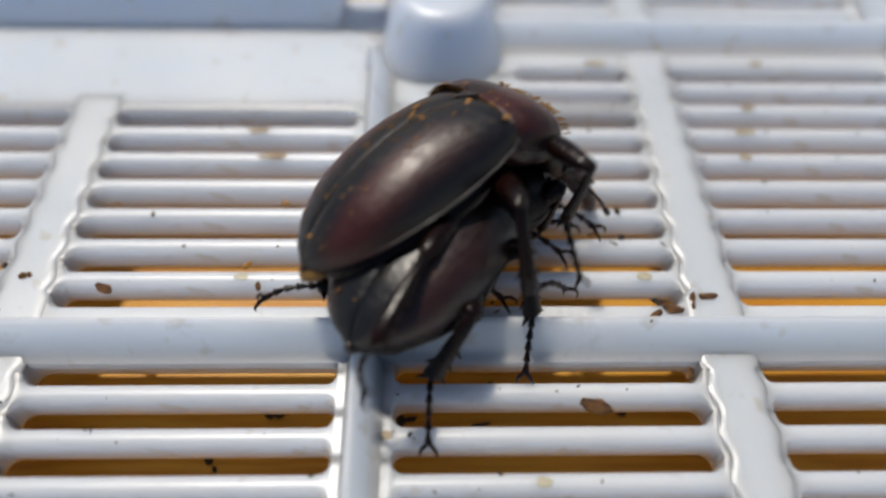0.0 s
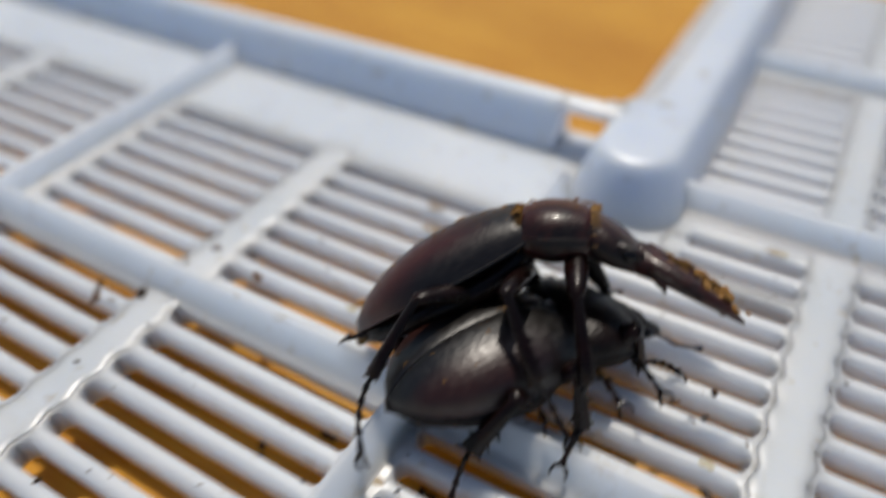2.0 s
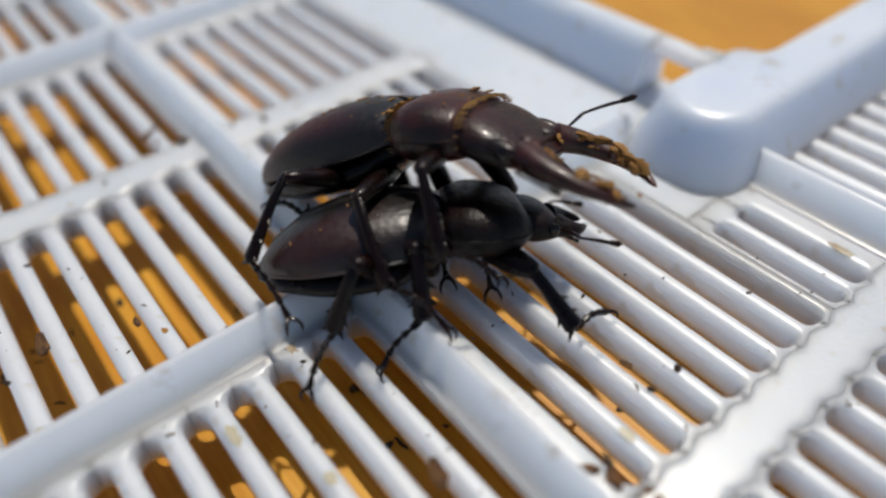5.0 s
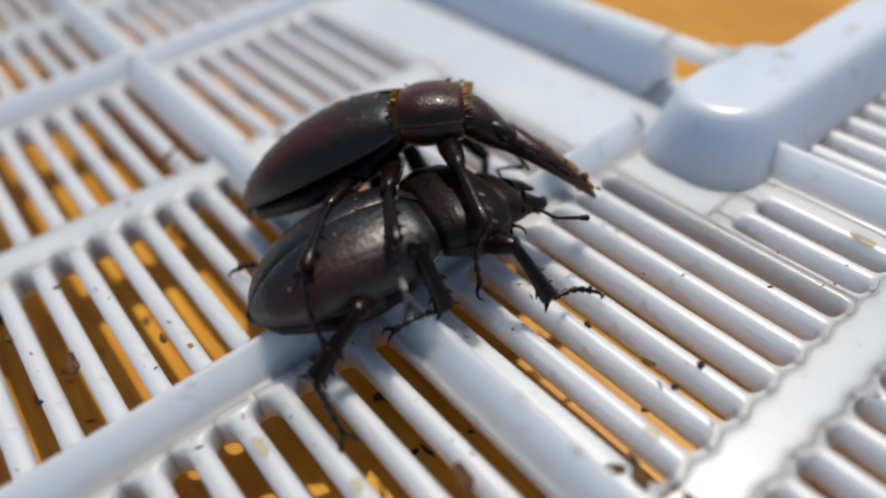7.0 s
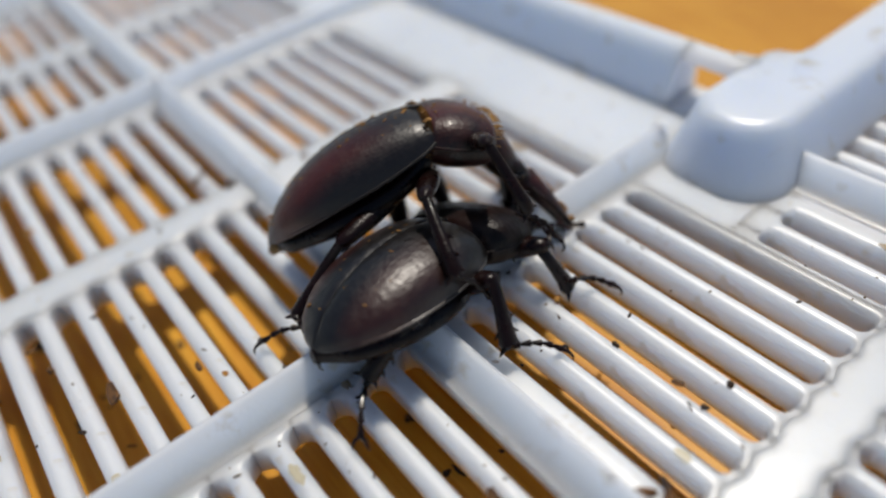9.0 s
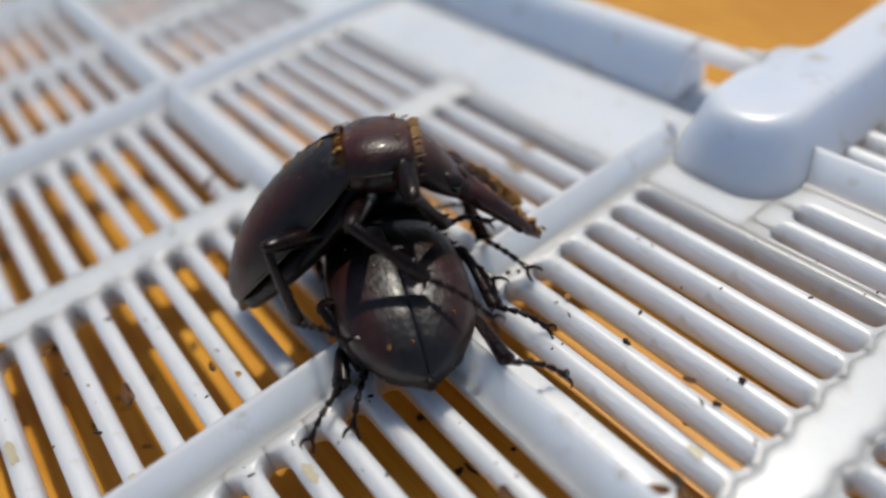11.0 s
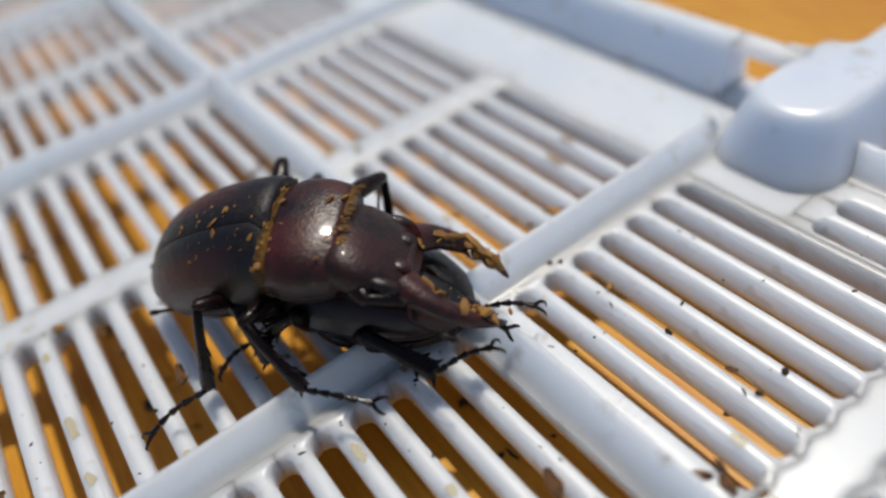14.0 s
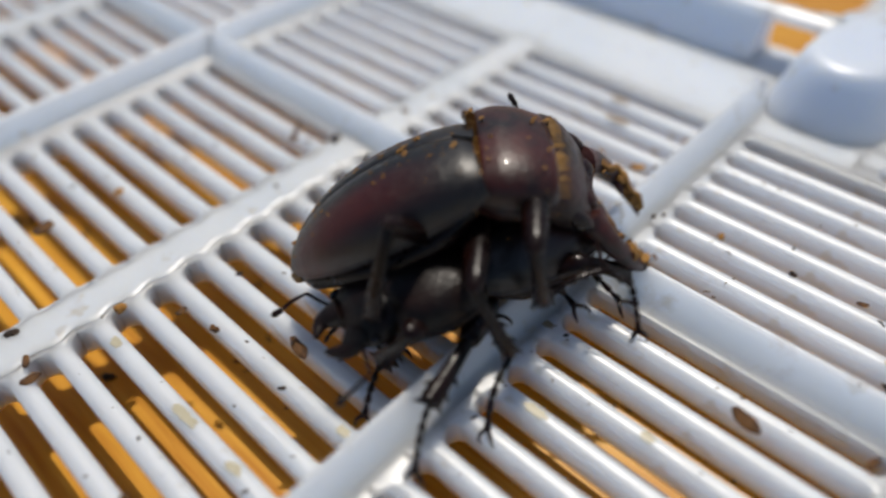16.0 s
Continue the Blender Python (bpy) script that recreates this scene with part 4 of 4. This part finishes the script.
MALE_FEET["fr"] = [
    (0, 2.51, 1.14, 0.80, 2.79, 0.56, 0.10), (0.5, 2.12, 0.52, 0.70, 1.96, 0.27, 0.30), (1, 1.73, 0.57, 1.25, 1.61, -0.05, 0.50),
    (1.5, 1.97, -0.12, 1.24, 2.08, -0.02, 0.50), (2, 2.15, 0.40, 1.11, 2.20, 0.34, 0.30), (2.5, 1.88, 0.49, 1.09, 2.02, -0.10, 0.50),
    (3, 1.27, 0.45, 1.64, 1.46, 0.41, 1.46), (3.5, 1.20, 0.40, 1.42, 1.49, 0.41, 1.45), (4, 1.13, 0.40, 1.20, 1.26, 0.55, 1.10),
    (4.5, 1.23, 0.30, 1.20, 1.35, 0.45, 1.10), (7, 1.51, 0.59, 1.40, 1.20, 0.58, 0.60), (7.5, 1.15, 0.99, 1.17, 0.96, 0.85, 0.60),
    (8, 0.64, 1.40, 1.27, 1.19, 0.88, 1.05), (8.5, 0.65, 1.41, 1.24, 0.96, 1.50, 0.94), (11, 0.00, 0.52, 1.26, -0.02, 0.97, 1.00),
    (11.5, 0.35, 0.01, 1.33, 1.08, 0.15, 1.00), (12, 0.34, 0.07, 1.26, 0.92, 0.18, 1.00), (12.5, 0.46, -0.07, 1.34, 0.67, 0.19, 1.00),
    (13, 0.49, 0.07, 1.20, 0.66, 0.09, 1.10), (14.5, 0.67, -1.08, 0.90, 0.81, -0.88, 0.70), (15, 0.25, -1.62, 1.20, 0.61, -1.27, 0.89),
    (15.5, 0.30, -2.42, 1.21, 0.40, -1.70, 0.87), (16, 0.42, -1.77, 0.82, 0.51, -1.52, 0.87),
]
FEMALE_FEET = {}
FEMALE_FEET["hr"] = [
    (0, 0.79, -0.84, 0.35, 0.76, -1.59, 0.03), (0.5, 0.79, -0.87, 0.35, 0.77, -1.59, 0.03), (1, 0.77, -0.79, 0.35, 0.75, -1.40, 0.03),
    (1.5, 1.01, -0.91, 0.40, 1.05, -1.47, 0.03), (2, 1.16, -0.69, 0.40, 1.20, -1.02, 0.03), (2.5, 0.94, -0.68, 0.35, 1.08, -1.46, 0.03),
    (3, 0.63, -0.85, 0.35, 0.81, -1.55, 0.03), (3.5, 0.60, -0.92, 0.35, 0.76, -1.55, 0.03), (4, 0.57, -0.89, 0.35, 0.83, -1.55, 0.03),
    (4.5, 0.67, -0.86, 0.35, 0.95, -1.56, 0.03), (7, 0.81, -1.64, 0.30, 1.00, -1.66, 0.05), (7.5, 0.72, -1.52, 0.30, 0.71, -1.56, 0.05),
    (8, 0.55, -1.25, 0.30, 0.85, -1.60, 0.03), (8.5, 0.51, -1.20, 0.30, 0.84, -1.61, 0.03), (11, 1.85, -0.03, 0.50, 1.83, 0.20, 0.05),
    (11.5, 1.59, -0.03, 0.50, 1.54, 0.18, 0.05), (12, 1.48, -0.04, 0.50, 1.40, 0.18, 0.05), (12.5, 1.43, -0.04, 0.50, 1.33, 0.18, 0.05),
    (13, 1.40, -0.03, 0.50, 1.30, 0.17, 0.05), (13.5, 1.01, -0.03, 0.50, 0.90, 0.20, 0.05),
]
FEMALE_FEET["mr"] = [
    (0, 2.02, -0.10, 0.50, 1.95, -0.54, 0.03), (0.5, 2.02, -0.09, 0.50, 1.94, -0.45, 0.03), (1, 1.86, -0.19, 0.50, 1.81, -0.48, 0.03),
    (1.5, 2.06, 0.13, 0.30, 1.92, -0.44, 0.03), (2, 2.20, 0.34, 0.30, 2.20, -0.60, 0.50), (2.5, 1.89, 0.19, 0.30, 1.94, -0.46, 0.03),
    (3, 1.53, -0.10, 0.50, 1.58, -0.50, 0.03), (3.5, 1.34, -0.05, 0.50, 1.25, -0.48, 0.03), (4, 1.24, -0.13, 0.50, 1.35, -0.58, 0.03),
    (4.5, 1.34, -0.19, 0.50, 1.41, -0.61, 0.03), (7, 1.17, 0.07, 0.50, 1.07, -0.29, 0.50), (7.5, 1.39, -0.09, 0.50, 1.54, -0.55, 0.03),
    (8, 1.51, 0.47, 0.30, 1.99, 1.01, 0.03), (8.5, 1.54, 0.42, 0.30, 1.91, 0.98, 0.03), (11, 0.80, 0.55, 0.30, 1.27, 0.84, 0.05),
    (12, 0.37, 0.40, 0.30, 0.46, 0.24, 0.10),
]
FEMALE_FEET["fr"] = [
    (0, 2.26, 1.36, 0.40, 2.81, 1.64, 0.05), (0.5, 2.16, 1.56, 0.40, 2.77, 1.73, 0.05), (1, 2.18, 1.54, 0.40, 2.71, 1.80, 0.05),
    (1.5, 2.21, 1.58, 0.35, 2.69, 1.73, 0.03), (2, 2.46, 1.66, 0.35, 2.78, 1.86, 0.03), (2.5, 2.68, 1.46, 0.30, 2.67, 2.10, 0.05),
    (3, 2.42, 1.55, 0.30, 2.48, 2.15, 0.05), (3.5, 2.44, 1.33, 0.30, 2.37, 2.15, 0.05), (4, 2.46, 1.34, 0.30, 2.40, 2.14, 0.05),
    (4.5, 2.51, 1.28, 0.30, 2.43, 2.12, 0.05), (7, 1.76, 1.23, 0.30, 1.91, 2.03, 0.05), (7.5, 1.67, 1.33, 0.30, 1.87, 2.06, 0.05),
    (8, 1.61, 1.42, 0.30, 1.88, 2.07, 0.05), (8.5, 1.52, 1.52, 0.30, 1.86, 2.11, 0.05),
]
FEMALE_FEET["ml"] = [
    (11, 0.67, -1.88, 0.25, 0.79, -2.64, 0.03), (11.5, 1.01, -1.92, 0.20, 0.94, -2.63, 0.03), (12, 0.83, -1.90, 0.20, 0.96, -2.63, 0.03),
    (12.5, 0.88, -1.91, 0.20, 0.93, -2.62, 0.03), (13, 0.50, -1.81, 0.25, 0.68, -2.33, 0.03), (13.5, -0.43, -2.19, 0.40, -0.57, -2.39, 0.10),
    (14, -1.17, -2.66, 0.40, -1.27, -2.95, 0.20), (15, 0.43, -2.31, 0.50, 1.12, -2.78, 0.03), (15.5, 0.33, -3.63, 0.50, 0.71, -4.10, 0.03),
    (16, 0.30, -3.70, 0.50, 0.57, -4.11, 0.03),
]
FEMALE_FEET["hl"] = [
    (11, 0.38, -1.24, 0.25, 0.70, -1.64, 0.03), (11.5, 0.56, -1.47, 0.30, 0.64, -1.64, 0.03), (12, 0.74, -1.41, 0.30, 0.90, -1.05, 0.10),
    (12.5, 0.92, -0.99, 0.30, 1.19, -0.62, 0.10), (13, 1.35, -0.76, 0.30, 2.02, -0.54, 0.03), (13.5, 1.07, -0.61, 0.35, 1.63, -0.48, 0.03),
    (14, 0.90, -1.21, 0.35, 1.10, -0.58, 0.20), (14.5, 0.86, -1.23, 0.40, 0.94, -0.65, 0.30), (15, 0.46, -1.13, 0.30, 0.56, -0.54, 0.10),
    (15.5, 0.96, -0.21, 0.50, 1.63, -0.67, 0.50), (16, 0.73, -0.37, 0.45, 1.03, -0.64, 0.10),
]
FEMALE_FEET["fl"] = [
    (14, -0.80, -2.70, 0.30, -0.71, -2.65, 0.10), (14.5, -0.63, -2.63, 0.30, -0.45, -2.59, 0.20), (15, -1.15, -3.46, 0.25, -0.66, -3.69, 0.03),
    (15.5, -0.76, -3.46, 0.30, -0.60, -3.86, 0.03), (16, -0.69, -3.32, 0.30, -0.49, -3.72, 0.03),
]


def turn(a, twist, yaw):
    return pose(0, 0, 0, twist / 2, 0, 0) @ pose(0, 0, 0, 0, 0, yaw / 2) @ pose(0, 0, 0, 0, a, 0)


def along(a, b, up):
    """The pose of a piece that starts at a and lies towards b, its z near up."""
    x = (b - a).normalized()
    y = up.cross(x)
    y = y.normalized() if y.length > 1e-5 else Vector((0, 1, 0))
    z = x.cross(y)
    m = Matrix((x, y, z)).transposed().to_4x4()
    m.translation = a * CM
    return m


def at_time(rows, t):
    """The row at t, on a straight line between its neighbours."""
    if t <= rows[0][0]:
        return rows[0][1:]
    for a, b in zip(rows, rows[1:]):
        if t <= b[0]:
            f = (t - a[0]) / (b[0] - a[0])
            return tuple(p + (q - p) * f for p, q in zip(a[1:], b[1:]))
    return rows[-1][1:]


def body_pose(row):
    return pose_cm(*row[1:7])


def bend(knee_from, to, f, t, up):
    """The knee of a leg with femur f and tibia t between two points, bent towards up."""
    d = to - knee_from
    n = min(d.length, (f + t) * 0.985)
    d.normalize()
    c = (f * f + n * n - t * t) / (2 * f * max(n, 1e-3))
    c = max(-1, min(1, c))
    side = (up - d * up.dot(d)).normalized()
    return knee_from + d * (f * c) + side * (f * math.sqrt(1 - c * c)), knee_from + d * n


def rib_under(p):
    """Height of the rib below a point (cm), or nothing between the ribs."""
    return 0.42 if abs(p.x) < 0.4 or abs(p.y + 0.1) < 0.4 else 0.0


def lift(row, p, least):
    """A point of the body, raised so that it stays above the lid."""
    m = body_pose(row)
    w = (m @ (p * CM)) / CM
    w.z = max(w.z, least)
    return (m.inverted() @ (w * CM)) / CM


def reach(row, ankle, tip, s):
    """The end of a tarsus of length s that points from the ankle to the tip and stays above the lid."""
    m = body_pose(row)
    a, b = (m @ (ankle * CM)) / CM, (m @ (tip * CM)) / CM
    d = (b - a).normalized() * s
    least = 0.04 + rib_under(a + d)
    if (a + d).z < least:
        fall = max(-0.97 * s, min(0.97 * s, least - a.z))
        flat = Vector((d.x, d.y, 0))
        d = flat.normalized() * math.sqrt(s * s - fall * fall) + Vector((0, 0, fall))
    return (m.inverted() @ ((a + d) * CM)) / CM


def animate(thing, pro, head, hp, rows, legs, feet):
    walk(thing, [(r[0], body_pose(r)) for r in rows])
    walk(pro, [(r[0], turn(r[7], r[9], r[10])) for r in rows])
    walk(head, [(r[0], turn(r[7], r[9], r[10]) @ pose_cm(hp, 0, -0.12) @ turn(r[8], r[9], r[10])) for r in rows])
    for key, (hip, (f, t, s), (femur, tibia, tarsus)) in legs.items():
        side = 1 if key[1] == "l" else -1
        keys = ([], [], [])
        for r in rows:
            inv = body_pose(r).inverted()
            foot = at_time(feet[key], r[0]) if key in feet and feet[key][0][0] - 0.6 < r[0] < feet[key][-1][0] + 0.6 else None
            if foot:
                ankle, tip = ((inv @ (Vector(foot[i:i + 3]) * CM)) / CM for i in (0, 3))
            elif thing is male:
                # the hidden legs clasp the body below
                ankle = hip + Vector((-0.15 if key[0] == "f" else -0.1 if key[0] == "m" else -0.6, -side * 0.35, -1.75))
                tip = ankle + Vector((0.2, -side * 0.5, -0.5))
                ankle, tip = lift(r, ankle, 0.55), lift(r, tip, 0.5)
            else:
                fwd = {"f": 0.35, "m": -0.15, "h": -1.0}[key[0]]
                world = body_pose(r) @ (Vector((hip.x + fwd * 1.1, hip.y + side * 0.5, hip.z)) * CM)
                w = Vector((world.x / CM, world.y / CM, 0.25 + rib_under(world / CM)))
                ankle = (inv @ (w * CM)) / CM
                out = body_pose(r).to_3x3() @ Vector((fwd * 0.5, side * 0.6, 0))
                w = w + out.normalized() * s * 0.9
                tip = (inv @ (Vector((w.x, w.y, 0.06 + rib_under(w))) * CM)) / CM
            up = Vector((0.15 if key[0] == "f" else -0.1, side * (0.6 if foot else 0.45), 0.75 if foot else -0.35))
            knee, ankle = bend(hip, ankle, f, t, up)
            tip = reach(r, ankle, tip, s)
            keys[0].append((r[0], along(hip, knee, up)))
            keys[1].append((r[0], along(knee, ankle, up)))
            keys[2].append((r[0], along(ankle, tip, Vector((0, 0, 1)))))
        for ob, ks in zip((femur, tibia, tarsus), keys):
            walk(ob, ks)


# how far the larger beetle's raised feeler is lifted: seconds, share
FEELER = [(0, 0), (2, 0), (2.5, 0.4), (3, 1), (4.5, 1), (7, 0), (12.5, 0), (13, 0.3), (13.5, 1), (14, 0.2), (14.5, 0), (16, 0)]


def motions():
    at = male_antenna.location / CM
    walk(male_antenna, [(r[0], pose_cm(*at, -55 * (1 - at_time(FEELER, r[0])[0]), 0, 80 * (1 - at_time(FEELER, r[0])[0]))) for r in MALE_ROWS])
    animate(male, male_pro, male_head, 0.996, MALE_ROWS, male_legs, MALE_FEET)
    animate(female, female_pro, female_head, 0.90 * K, FEMALE_ROWS, female_legs, FEMALE_FEET)


motions()
